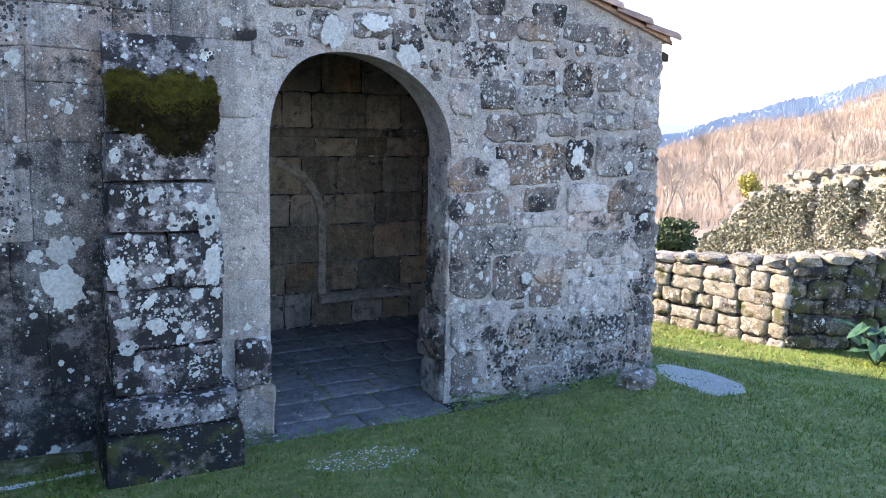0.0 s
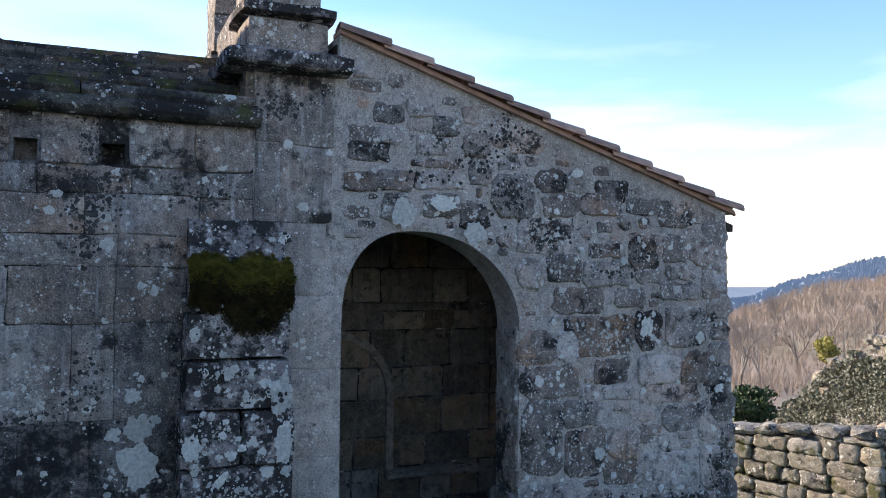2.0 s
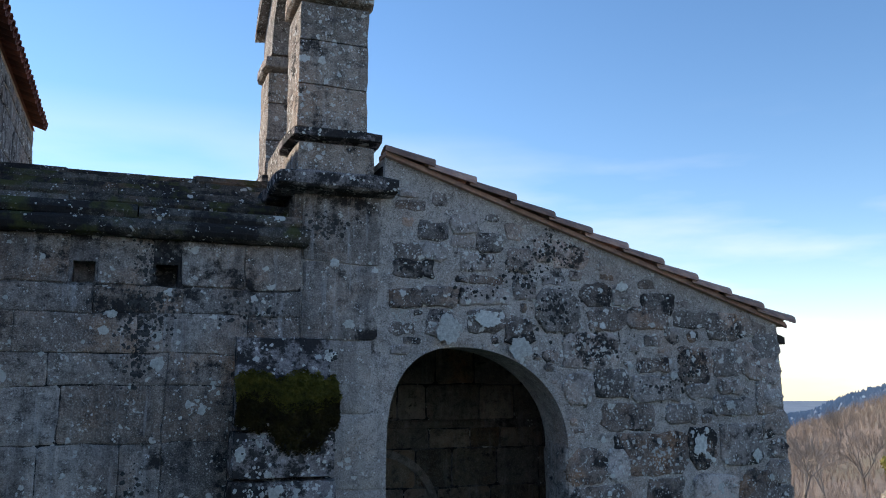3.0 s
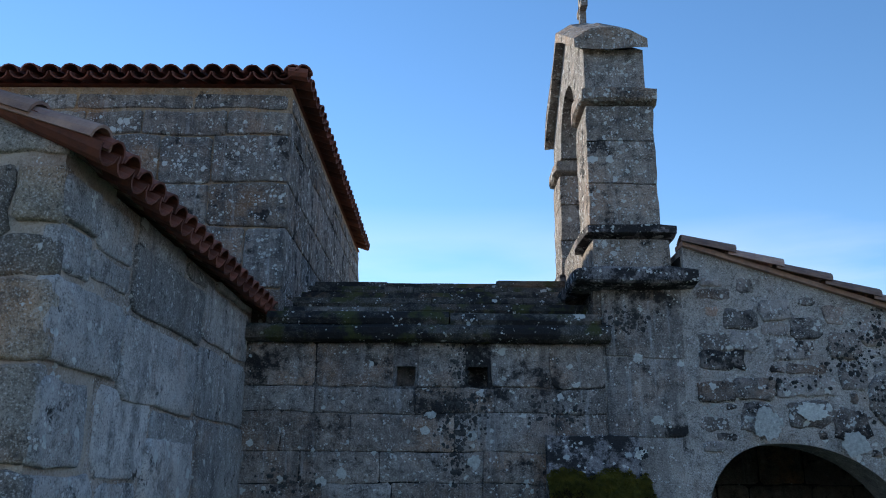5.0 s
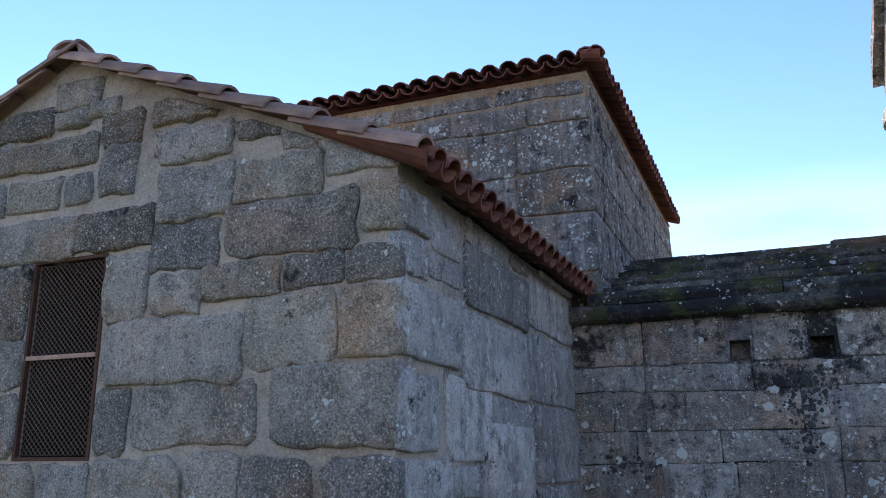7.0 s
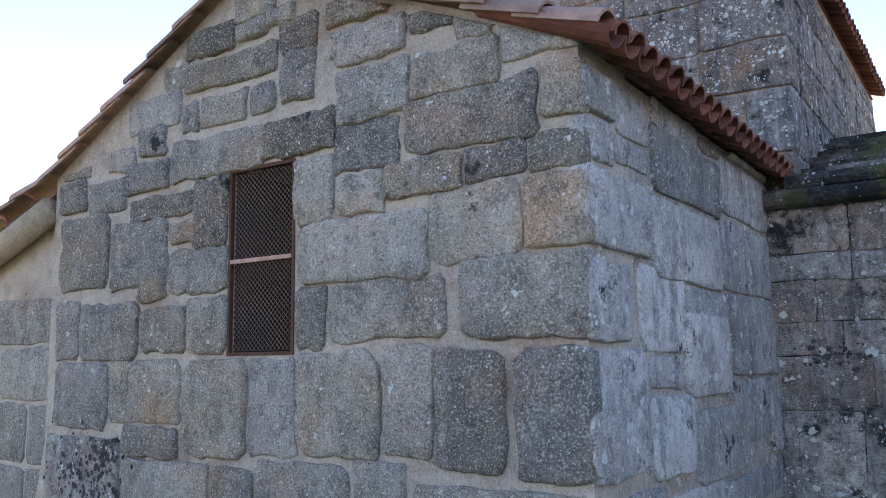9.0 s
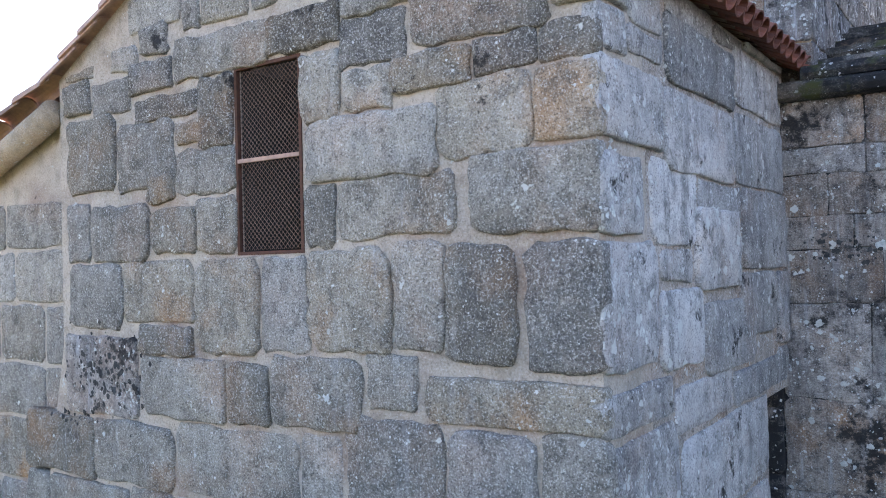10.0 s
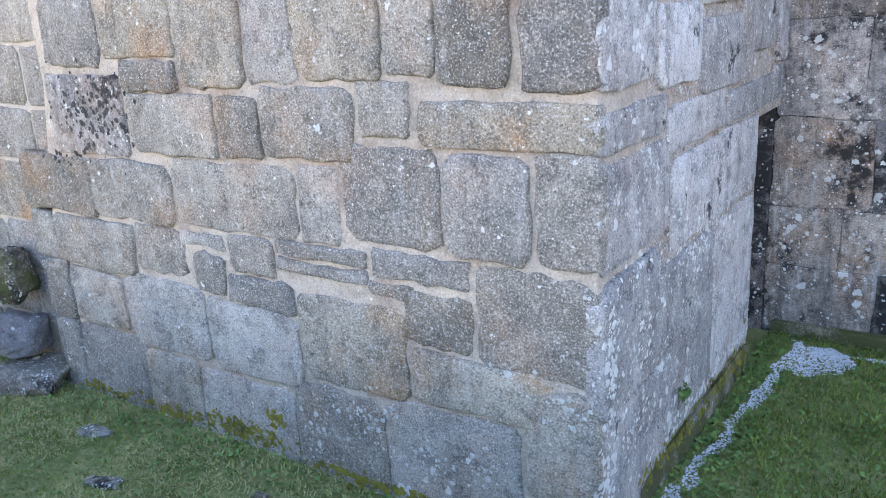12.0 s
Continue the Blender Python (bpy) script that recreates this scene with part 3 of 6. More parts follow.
# dressed strip between buttress and door
for v0, v1 in ((0.95, 1.5), (1.5, 2.3), (2.3, 2.95), (2.95, 3.6), (3.6, 4.3), (4.3, 4.93)):
    stone(wall_porch, M_DRESSED if v0 < 3.5 else M_NAVE, PW, 1.31, DOOR_L - 0.02 if v1 < 3.0 else 2.05 - 0.1 * RND.random(), v0 + 0.005, v1 - 0.005, proud=0.006, rough=0.006, bev=0.006, round_=0.08)
# rubble to its right and above, coursed only roughly
LAID = []


def porch_rubble(*rows):
    """Larger stones of the rubble, and room kept round them."""
    for u0, u1, v0, v1 in rows:
        if porch_top(u0) - v0 < 0.14 or any(in_arch(u, v0, 0.01) for u in (u0, (u0 + u1) / 2, u1)):
            continue
        u0, u1, v0 = u0 - 0.018, u1 + 0.018, v0 - 0.014
        v1 += 0.014
        LAID.append((u0, u1, v0, v1))
        stone(wall_porch, M_RUBBLE if RND.random() < 0.72 else M_RUBBLE_DARK, PW, u0, u1, v0, v1, proud=RND.uniform(0.002, 0.024), rough=0.030, bev=0.018, round_=RND.uniform(0.2, 0.55), wander=0.4, cap=lambda u: porch_top(u) - 0.07)


porch_rubble((2.17, 2.56, 4.21, 4.36), (2.19, 2.44, 4.38, 4.51), (2.45, 2.69, 4.38, 4.52), (2.84, 3.18, 4.31, 4.46), (2.14, 2.43, 3.93, 4.08), (2.45, 2.79, 3.95, 4.11), (2.84, 3.33, 3.98, 4.12), (2.50, 2.75, 3.66, 3.90))
porch_rubble((2.92, 3.31, 3.71, 3.92), (3.32, 3.60, 3.59, 3.84), (2.75, 3.00, 4.67, 4.84), (3.02, 3.28, 4.49, 4.67), (3.35, 3.60, 4.32, 4.54), (3.63, 3.83, 4.43, 4.68), (3.85, 4.23, 4.39, 4.65), (3.65, 4.11, 3.73, 4.14))
porch_rubble((4.14, 4.49, 4.01, 4.22), (4.24, 4.66, 3.77, 3.98), (4.69, 5.11, 3.80, 3.98), (4.53, 4.73, 4.03, 4.21), (4.87, 5.27, 3.96, 4.15), (3.41, 3.63, 4.04, 4.27), (2.41, 2.69, 4.58, 4.75), (5.31, 5.65, 3.23, 3.56))
porch_rubble((5.75, 6.11, 3.30, 3.60), (6.17, 6.54, 3.27, 3.59), (5.15, 5.29, 3.63, 3.81), (5.69, 6.12, 3.70, 3.95), (4.24, 4.58, 3.44, 3.67), (3.94, 4.55, 3.37, 3.72), (3.95, 4.26, 3.01, 3.31), (4.28, 4.66, 3.10, 3.35))
porch_rubble((4.73, 5.29, 3.05, 3.29), (5.31, 5.72, 3.28, 3.60), (5.75, 6.03, 3.31, 3.58), (6.06, 6.51, 3.33, 3.67), (4.37, 4.95, 2.76, 3.01), (5.13, 5.49, 2.82, 3.00), (5.72, 6.20, 2.90, 3.07), (3.96, 4.30, 2.68, 2.99))
porch_rubble((4.50, 5.36, 2.32, 2.71), (5.39, 5.71, 2.36, 2.75), (5.79, 6.32, 2.39, 2.79), (3.98, 4.40, 2.25, 2.58), (4.43, 4.65, 2.26, 2.57), (4.88, 5.29, 2.02, 2.26), (5.44, 5.95, 1.99, 2.27), (6.00, 6.51, 1.98, 2.31))
porch_rubble((3.99, 4.67, 1.91, 2.21), (4.70, 5.41, 1.85, 1.99), (5.45, 6.25, 1.78, 1.95), (4.01, 4.47, 1.14, 1.88), (4.52, 4.90, 1.59, 1.84), (4.52, 5.00, 1.08, 1.55), (5.04, 5.43, 1.22, 1.52), (5.46, 5.72, 1.36, 1.54))
porch_rubble((5.76, 6.23, 1.46, 1.72), (6.26, 6.64, 1.32, 1.75), (5.01, 5.41, 0.96, 1.18), (5.53, 6.25, 0.83, 1.22), (6.28, 6.71, 0.77, 1.24), (4.04, 4.68, 0.56, 1.01), (4.78, 5.08, 0.54, 0.89), (5.11, 5.52, 0.48, 0.75))
porch_rubble((5.57, 5.96, 0.51, 0.78), (6.00, 6.37, 0.44, 0.74), (6.42, 6.77, 0.13, 0.73), (4.06, 4.35, 0.05, 0.52), (4.37, 4.65, 0.08, 0.52), (4.90, 5.32, 0.29, 0.47), (5.36, 5.97, 0.26, 0.45), (4.70, 5.01, 0.02, 0.30))
porch_rubble((5.04, 5.54, -0.03, 0.24), (5.57, 6.01, -0.05, 0.21), (6.03, 6.41, 0.03, 0.38), (4.32, 4.57, 3.76, 3.96), (4.71, 5.17, 3.79, 4.00), (5.28, 5.71, 3.83, 3.98), (5.84, 6.07, 3.70, 3.97), (6.10, 6.44, 3.74, 4.04))
porch_rubble((6.30, 6.55, 2.90, 3.28), (5.79, 6.08, 3.12, 3.25), (5.39, 5.70, 3.08, 3.21))
# small stones packed between them
for k in range(5200):
    big = 1.0 if k < 2200 else 0.55
    w, h = RND.uniform(0.12, 0.42) * big, RND.uniform(0.09, 0.2) * big
    u0, v0 = RND.uniform(2.12, 6.62), RND.uniform(-0.05, 5.1)
    if v0 < 2.9 and u0 < DOOR_R + 0.03 or v0 + h > porch_top(u0 + w) - 0.08 or u0 + w > 6.66:
        continue
    if any(in_arch(u, v0, 0.05) for u in (u0, u0 + w / 2, u0 + w)):
        continue
    if any(u0 < b + 0.012 and u0 + w > a - 0.012 and v0 < d + 0.012 and v0 + h > c - 0.012 for a, b, c, d in LAID):
        continue
    LAID.append((u0, u0 + w, v0, v0 + h))
    stone(wall_porch, M_RUBBLE if RND.random() < 0.7 else M_RUBBLE_DARK, PW, u0, u0 + w, v0, v0 + h, proud=RND.uniform(-0.002, 0.010), rough=0.022, bev=0.014, round_=0.45, wander=0.4)
# uneven quoins at the porch's free corner
v = -0.05
while v < 3.7:
    h = RND.uniform(0.17, 0.42)
    edge = 6.80 - 0.05 * v + RND.uniform(-0.01, 0.05)
    stone(wall_porch, M_RUBBLE if v > 1.3 else M_RUBBLE_DARK, PW, edge - RND.uniform(0.2, 0.42), edge, v + 0.008, min(v + h, 3.78) - 0.008, proud=RND.uniform(0.014, 0.03), rough=0.03, bev=0.03, back=0.46, round_=0.5, wander=0.3)
    v += h
# quoin stones at the doorway's foot
stone(wall_porch, M_BUTTRESS, on_y(W - 0.03), 1.78, 2.1, 0.5, 0.95, proud=0.05, rough=0.02, bev=0.04)
stone(wall_porch, M_NAVE, on_y(W - 0.01), 1.72, 2.16, -0.1, 0.48, proud=0.02, rough=0.02, bev=0.03)

# ---- inside the porch ----
BACK = 10.5
bm = bmesh.new()
prism(bm, [(1.5, -0.3), (6.72, -0.3), (6.72, 3.72), (2.06, 5.2), (1.5, 5.2)], on_y(BACK), -0.27, 0.0)
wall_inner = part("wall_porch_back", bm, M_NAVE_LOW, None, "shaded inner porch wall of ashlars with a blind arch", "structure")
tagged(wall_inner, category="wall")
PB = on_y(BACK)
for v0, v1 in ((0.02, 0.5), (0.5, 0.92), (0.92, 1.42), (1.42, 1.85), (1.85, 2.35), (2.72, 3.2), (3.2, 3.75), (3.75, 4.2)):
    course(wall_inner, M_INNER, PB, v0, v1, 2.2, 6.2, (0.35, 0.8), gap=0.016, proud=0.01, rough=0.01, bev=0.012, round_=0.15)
course(wall_inner, M_INNER, PB, 2.35, 2.62, 2.2, 6.2, (0.4, 0.8), gap=0.016, proud=0.01, rough=0.01, bev=0.012, round_=0.15)
tagged(moulding("trim_string_course", 2.2, 4.46, 2.62, 2.73, 0.09, M_INNER, None, y=BACK, back=0.02), "projecting stone string course on the porch wall", "moulding", kind="structure")
bm = bmesh.new()
for k in range(16):          # roll of the blind arch, with its jamb
    a0, a1 = math.pi * (0.5 - k / 32), math.pi * (0.5 - (k + 1) / 32)
    pts_ = [(2.94 + r * math.cos(a), 1.48 + r * math.sin(a)) for r, a in ((0.79, a0), (0.79, a1), (0.89, a1), (0.89, a0))]
    prism(bm, pts_[::-1], PB, -0.02, 0.07)
prism(bm, [(3.73, 0.36), (3.83, 0.36), (3.83, 1.48), (3.73, 1.48)], PB, -0.02, 0.07)
bmesh.ops.recalc_face_normals(bm, faces=bm.faces)
tagged(part("trim_blind_arch", bm, M_INNER, None, "carved roll moulding of a blind arch", "structure"), category="moulding")
bench = moulding("stone_bench", 3.72, 5.05, 0.36, 0.48, 0.22, M_INNER, None, y=BACK, back=0.02)
tagged(bench, "projecting stone bench ledge on the porch wall", "bench")
bm = bmesh.new()
box(bm, 1.3, 1.55, 7.7, BACK, -0.3, 5.0)
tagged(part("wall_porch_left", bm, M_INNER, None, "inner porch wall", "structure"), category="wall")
bm = bmesh.new()
box(bm, 6.25, 6.72, 7.7, BACK, -0.3, 3.85)
tagged(part("wall_porch_right", bm, M_RUBBLE, None, "outer end wall of the porch in rubble granite", "structure"), category="wall")
# roof slab coloured near-black: the shade under the porch roof, painted in
bm = bmesh.new()
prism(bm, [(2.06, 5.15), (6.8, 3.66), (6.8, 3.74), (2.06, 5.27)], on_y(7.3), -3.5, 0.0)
roof_porch = part("roof_porch", bm, M_CEILING_SHADE, None, "lean-to porch roof of terracotta tiles", "structure")
tagged(roof_porch, category="roof")
bm = bmesh.new()
prism(bm, [(2.06, 5.345), (6.70, 3.85), (6.70, 3.895), (2.06, 5.39)], on_y(W), -0.2, 0.05)
part("roof_board", bm, M_TILE_PALE, roof_porch)
verge_tiles(roof_porch, (2.10, W - 0.02, 5.395), (6.77, W - 0.02, 3.885), (0, 1, 0), 11)
for i in range(8):
    set_tile(roof_porch, TILE, Vector((6.84, W + 0.18 + 0.2 * i, 3.84)), (0, 1, 0), (-1, 0, 0.3))
# paving
bm = bmesh.new()
box(bm, 1.5, 6.4, 7.0, BACK + 0.05, -0.3, 0.0)
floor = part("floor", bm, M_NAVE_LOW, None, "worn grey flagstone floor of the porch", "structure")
tagged(floor, category="floor")
y = 6.98
while y < BACK - 0.1:
    h = RND.uniform(0.35, 0.55)
    course(floor, M_PAVE, on_z(0.0), y, min(y + h, BACK - 0.01), 2.14 if y < 7.6 else 1.6, 3.95 if y < 7.6 else 6.2, (0.45, 0.9), gap=0.02, proud=0.02, rough=0.015, bev=0.014, round_=0.2)
    y += h
# jamb blocks of the doorway
for v0, v1, o in ((0.0, 0.45, 0.03), (0.45, 0.95, 0.07), (0.95, 1.75, 0.0), (1.75, 2.65, 0.01)):
    stone(wall_porch, M_NAVE, lambda u, v, d: Vector((DOOR_R - d, W + 0.49 - (u - W) , v)), W + 0.02, W + 0.47, v0 + 0.006, v1 - 0.006, proud=0.02 + o, rough=0.008, bev=0.02)

# ---- buttress ----
buttress = new("buttress")
buttress.location = (1.15, 6.9, 0)
tagged(buttress, "stepped granite buttress crusted with white lichen and black algae", "buttress")


def held(ob, top):
    ob.parent = top
    ob.matrix_parent_inverse = Matrix.Translation(-top.location)
    return ob


def block(name, x0, x1, y0, y1, z0, z1, mat, top, lump=0.012, bev=0.025, cuts=3):
    """A rough block with worn arrises."""
    bm = bmesh.new()
    box(bm, x0, x1, y0, y1, z0, z1)
    bmesh.ops.subdivide_edges(bm, edges=bm.edges[:], cuts=cuts, use_grid_fill=True)
    c = Vector(((x0 + x1) / 2, (y0 + y1) / 2, (z0 + z1) / 2))
    half = Vector(((x1 - x0) / 2, (y1 - y0) / 2, (z1 - z0) / 2))
    for v in bm.verts:
        d = v.co - c
        near = sum(abs(abs(d[i]) - half[i]) < 1e-4 for i in range(3))
        if near >= 2:
            v.co -= Vector([math.copysign(bev * (0.5 if near == 2 else 0.8), d[i]) if abs(abs(d[i]) - half[i]) < 1e-4 else 0 for i in range(3)])
        v.co += noise.noise_vector(v.co * 5.1) * lump
    ob = part(name, bm, mat)
    if top is not None:
        held(ob, top)
    return ob


for x0, x1, y0, z0, z1 in ((0.59, 1.72, 6.62, -0.15, 0.40), (0.62, 1.70, 6.70, 0.40, 0.66), (0.70, 1.60, 6.86, 0.66, 1.06), (0.68, 1.61, 6.86, 1.06, 1.56),
                           (0.67, 1.17, 6.86, 1.56, 2.02), (1.17, 1.62, 6.86, 1.56, 2.02), (0.71, 1.59, 6.87, 2.02, 2.44), (0.72, 1.58, 6.87, 2.44, 2.84)):
    block("stone", x0, x1, y0, W + 0.05, z0 + 0.005, z1 - 0.005, M_BUTTRESS if z0 > 0.3 else M_FOOT, buttress)
# sloping head with its mossy shelf
bm = bmesh.new()
prism(bm, [(6.87, 2.85), (7.26, 2.85), (7.26, 3.62), (7.10, 3.60), (7.03, 3.22), (6.88, 3.14)], on_x(0.75), 0.0, 0.80)
bmesh.ops.recalc_face_normals(bm, faces=bm.faces)
bmesh.ops.subdivide_edges(bm, edges=[e for e in bm.edges if abs(e.verts[0].co.x - e.verts[1].co.x) > 0.5], cuts=6)
for v in bm.verts:
    v.co += noise.noise_vector(v.co * 4) * 0.018
held(part("stone", bm, M_BUTTRESS), buttress)
def moss_low(u):
    return 2.68 + 0.05 * noise.noise((u * 6, 2, 0)) + 0.20 / (1 + math.exp((u - 1.05) * 34)) + 0.20 / (1 + math.exp((1.47 - u) * 34))


def moss_at(u, s):
    """A point of the moss cushion: s runs from its top edge down to its hanging fringe."""
    top = 3.28 + 0.07 * noise.noise((u * 5, 7, 0)) + 0.04 * noise.noise((u * 17, 7, 0))
    z = top - s * (top - moss_low(u) - 0.05 * noise.noise((u * 19, 4, 0)))
    base = 6.86 if z < 3.12 else 6.86 + (z - 3.12) * 0.9
    swell = 0.075 * math.sin(math.pi * max(0.0, min(1.0, s))) ** 0.6 + 0.05 * noise.noise((u * 11, z * 11, 0)) + 0.025 * noise.noise((u * 32, z * 32, 1))
    return Vector((u, base - max(0.0, swell) + 0.01, z))


def moss_part(name, mat, label, s0, s1, blades):
    """The cushion between two levels, with its fur of tiny shoots."""
    bm = bmesh.new()
    grid_ = [[bm.verts.new(moss_at(0.735 + 0.845 * i / 46, s0 + (s1 - s0) * k / 18)) for i in range(47)] for k in range(19)]
    for k in range(18):
        for i in range(46):
            bm.faces.new((grid_[k][i], grid_[k + 1][i], grid_[k + 1][i + 1], grid_[k][i + 1]))
    for k in range(blades):
        u = RND.uniform(0.73, 1.585)
        c = moss_at(u, RND.uniform(s0 - 0.06, s1 + 0.07))
        r, a = RND.uniform(0.005, 0.014), RND.uniform(0, 6.28)
        t = Vector((math.cos(a), 0, math.sin(a))) * r
        bm.faces.new([bm.verts.new(p) for p in (c + t, c - t, c + Vector((RND.uniform(-r, r), -r * 2.0, RND.uniform(-r, r * 1.6))))])
    return held(part(name, bm, mat, None, label), buttress)


# yellow-green above, darker and browner from 0.42 of its height down
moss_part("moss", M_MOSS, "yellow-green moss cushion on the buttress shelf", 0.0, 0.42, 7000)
moss_part("moss_fringe", M_MOSS_BROWN, "dark brown moss hanging over the stones", 0.42, 1.0, 8000)

# lichen rosettes on the masonry
def lichen(parent, plane, u, v, r, squash=1.0, d=0.012, mat=M_LICHEN, name="lichen_patch"):
    bm = bmesh.new()
    n_ = 36
    a0 = RND.random() * 50
    c = bm.verts.new(plane(u, v, d + 0.005))
    ring_v = []
    for k in range(n_):
        ca, sa = math.cos(6.283 * k / n_), math.sin(6.283 * k / n_)
        rr = r * (0.85 + 0.32 * noise.noise((ca * 1.2 + a0, sa * 1.2, 0)) + 0.2 * noise.noise((ca * 4.7 + a0, sa * 4.7, 3)) + 0.22 * noise.noise((ca * 11 + a0, sa * 11, 5)))
        ring_v.append(bm.verts.new(plane(u + rr * ca, v + rr * squash * sa, d + 0.001)))
    for k in range(n_):
        bm.faces.new((c, ring_v[k], ring_v[(k + 1) % n_]))
    ob = part(name, bm, mat)
    ob.parent = parent
    if parent.location.length > 0:
        ob.matrix_parent_inverse = Matrix.Translation(-parent.location)
    return ob


for u, v, r, q in ((0.13, 3.38, 0.062, 1.1), (0.11, 3.60, 0.06, 0.8), (0.34, 2.14, 0.07, 1.0), (0.39, 1.87, 0.13, 1.0), (0.40, 1.55, 0.17, 1.4), (0.20, 1.83, 0.06, 1.2), (0.52, 1.93, 0.05, 1), (-0.25, 3.78, 0.05, 0.8),
                   (0.0, 2.05, 0.05, 0.8), (-1.2, 3.2, 0.05, 1), (-1.1, 2.6, 0.05, 1), (0.5, 3.0, 0.04, 1.4), (1.75, 3.75, 0.06, 0.8), (1.6, 4.3, 0.05, 1)):
    lichen(wall_nave, PW, u, v, r, q)
for u, v, r, q in ((3.44, 3.56, 0.13, 0.95), (3.10, 3.83, 0.16, 0.6), (2.70, 3.72, 0.14, 1.1), (4.17, 2.08, 0.06, 1.2), (6.22, 2.47, 0.07, 1.0), (5.5, 2.6, 0.09, 1.5), (5.9, 3.0, 0.07, 0.8), (5.2, 3.3, 0.05, 1), (4.6, 4.2, 0.08, 0.7), (4.9, 1.3, 0.08, 1), (6.5, 1.9, 0.06, 1)):
    lichen(wall_porch, PW, u, v, r, q, 0.045)
for u, v, r, q in ((1.50, 2.15, 0.10, 1.8), (1.46, 2.2, 0.08, 1), (1.52, 1.72, 0.10, 1.9), (1.06, 1.25, 0.09, 1.0), (0.77, 1.75, 0.09, 1.3), (0.78, 2.66, 0.05, 1.5), (0.8, 1.3, 0.08, 0.8), (1.2, 0.55, 0.12, 0.5), (1.5, 3.45, 0.06, 0.9), (1.1, 2.37, 0.05, 0.9), (0.82, 1.1, 0.09, 0.8), (1.35, 0.85, 0.08, 1)):
    lichen(buttress, on_y(6.86), u, v, r, q, 0.014)

for k in range(46):
    lichen(buttress, on_y(6.86), RND.uniform(0.74, 1.56), RND.choice((RND.uniform(0.7, 2.6), RND.uniform(1.1, 2.4))), RND.uniform(0.018, 0.055), RND.uniform(0.7, 1.4), 0.013)
for k in range(26):
    lichen(wall_nave, PW, RND.uniform(-1.85, 0.6), RND.uniform(0.4, 4.0), RND.uniform(0.015, 0.04), RND.uniform(0.7, 1.3), 0.010)
for k in range(40):
    u, v = RND.uniform(4.05, 6.6), RND.uniform(0.2, 3.9)
    lichen(wall_porch, PW, u, v, RND.uniform(0.018, 0.05), RND.uniform(0.7, 1.3), 0.03)
# ---- ledge and bell gable over the west wall ----
bell_gable = new("bell_gable")
bell_gable.location = (1.6, 8.6, 4.9)
tagged(bell_gable, "tall granite bell gable with moulded imposts and a cross", "bell gable")
for y0, y1 in ((6.98, 7.75), (7.76, 8.7), (8.71, 9.6), (9.61, 10.2)):
    block("ledge", 1.02, 2.17, y0, y1, 4.92, 5.12, M_BUTTRESS, bell_gable, 0.012, 0.05)
block("wall", 1.22, 1.98, 7.25, 10.1, 4.3, 4.93, M_BELL, bell_gable, 0.006, 0.01)
for y0 in (7.32, 9.3):
    block("plinth", 1.25, 2.0, y0, y0 + 0.72, 5.10, 5.46, M_BELL, bell_gable, 0.01, 0.02)
    block("moulding", 1.18, 2.07, y0 - 0.08, y0 + 0.8, 5.46, 5.60, M_BUTTRESS, bell_gable, 0.014, 0.05)
    z = 5.60
    for h in (0.42, 0.45, 0.38):
        block("stone", 1.245, 1.925, y0 + 0.04, y0 + 0.66, z, z + h - 0.002, M_BELL, bell_gable, 0.014, 0.008)
        z += h
    block("impost", 1.18, 1.985, y0 - 0.03, y0 + 0.73, z, z + 0.22, M_BELL, bell_gable, 0.02, 0.06)
block("wall", 1.26, 1.95, 8.02, 9.32, 5.10, 5.75, M_BELL, bell_gable, 0.01, 0.02)
# upper stage, pierced by an arch, and its gabled head
bm = bmesh.new()
pts_ = [(7.42, 7.04), (8.08, 7.04)] + [(8.66 - 0.58 * math.cos(math.pi * k / 10), 7.04 + 0.62 * math.sin(math.pi * k / 10)) for k in range(1, 10)] + [(9.24, 7.04), (9.90, 7.04), (9.90, 7.50), (8.66, 8.30), (7.42, 7.50)]
prism(bm, pts_, on_x(1.26), 0.0, 0.61)
bmesh.ops.recalc_face_normals(bm, faces=bm.faces)
held(part("gable_head", bm, M_BELL), bell_gable)
for s_ in (-1, 1):
    bm = bmesh.new()
    prism(bm, [(8.66, 8.30), (8.66, 8.44), (8.66 + s_ * 1.34, 7.60), (8.66 + s_ * 1.34, 7.47)], on_x(1.15), 0.0, 0.74)
    bmesh.ops.recalc_face_normals(bm, faces=bm.faces)
    bmesh.ops.subdivide_edges(bm, edges=bm.edges[:], cuts=3, use_grid_fill=True)
    for v in bm.verts:      # crowned across its width
        lift = (v.co.z - 8.30 + abs(v.co.y - 8.66) * 0.62) / 0.135
        v.co.z += max(0.0, lift) * (0.12 - 0.15 * ((v.co.x - 1.52) / 0.37) ** 2)
        v.co += noise.noise_vector(v.co * 4) * 0.03
    held(part("coping", bm, M_BELL), bell_gable)
bm = bmesh.new()
box(bm, 1.45, 1.53, 8.63, 8.70, 8.36, 8.95)
box(bm, 1.45, 1.53, 8.50, 8.83, 8.70, 8.78)
held(part("cross", bm, M_BELL, None, "small weathered stone cross"), bell_gable)

# ---- crossing tower ----
TX0, TX1, TY0, TY1, TZ = -6.95, -1.70, 7.36, 13.7, 7.02
bm = bmesh.new()
box(bm, TX0, TX1, TY0, TY1, 4.3, TZ)
tower = part("wall_tower", bm, M_MORTAR_WARM, None, "square crossing tower of granite blocks with warm mortar", "structure")
tagged(tower, category="tower")
PTF, PTS = on_y(TY0), on_x(TX1)
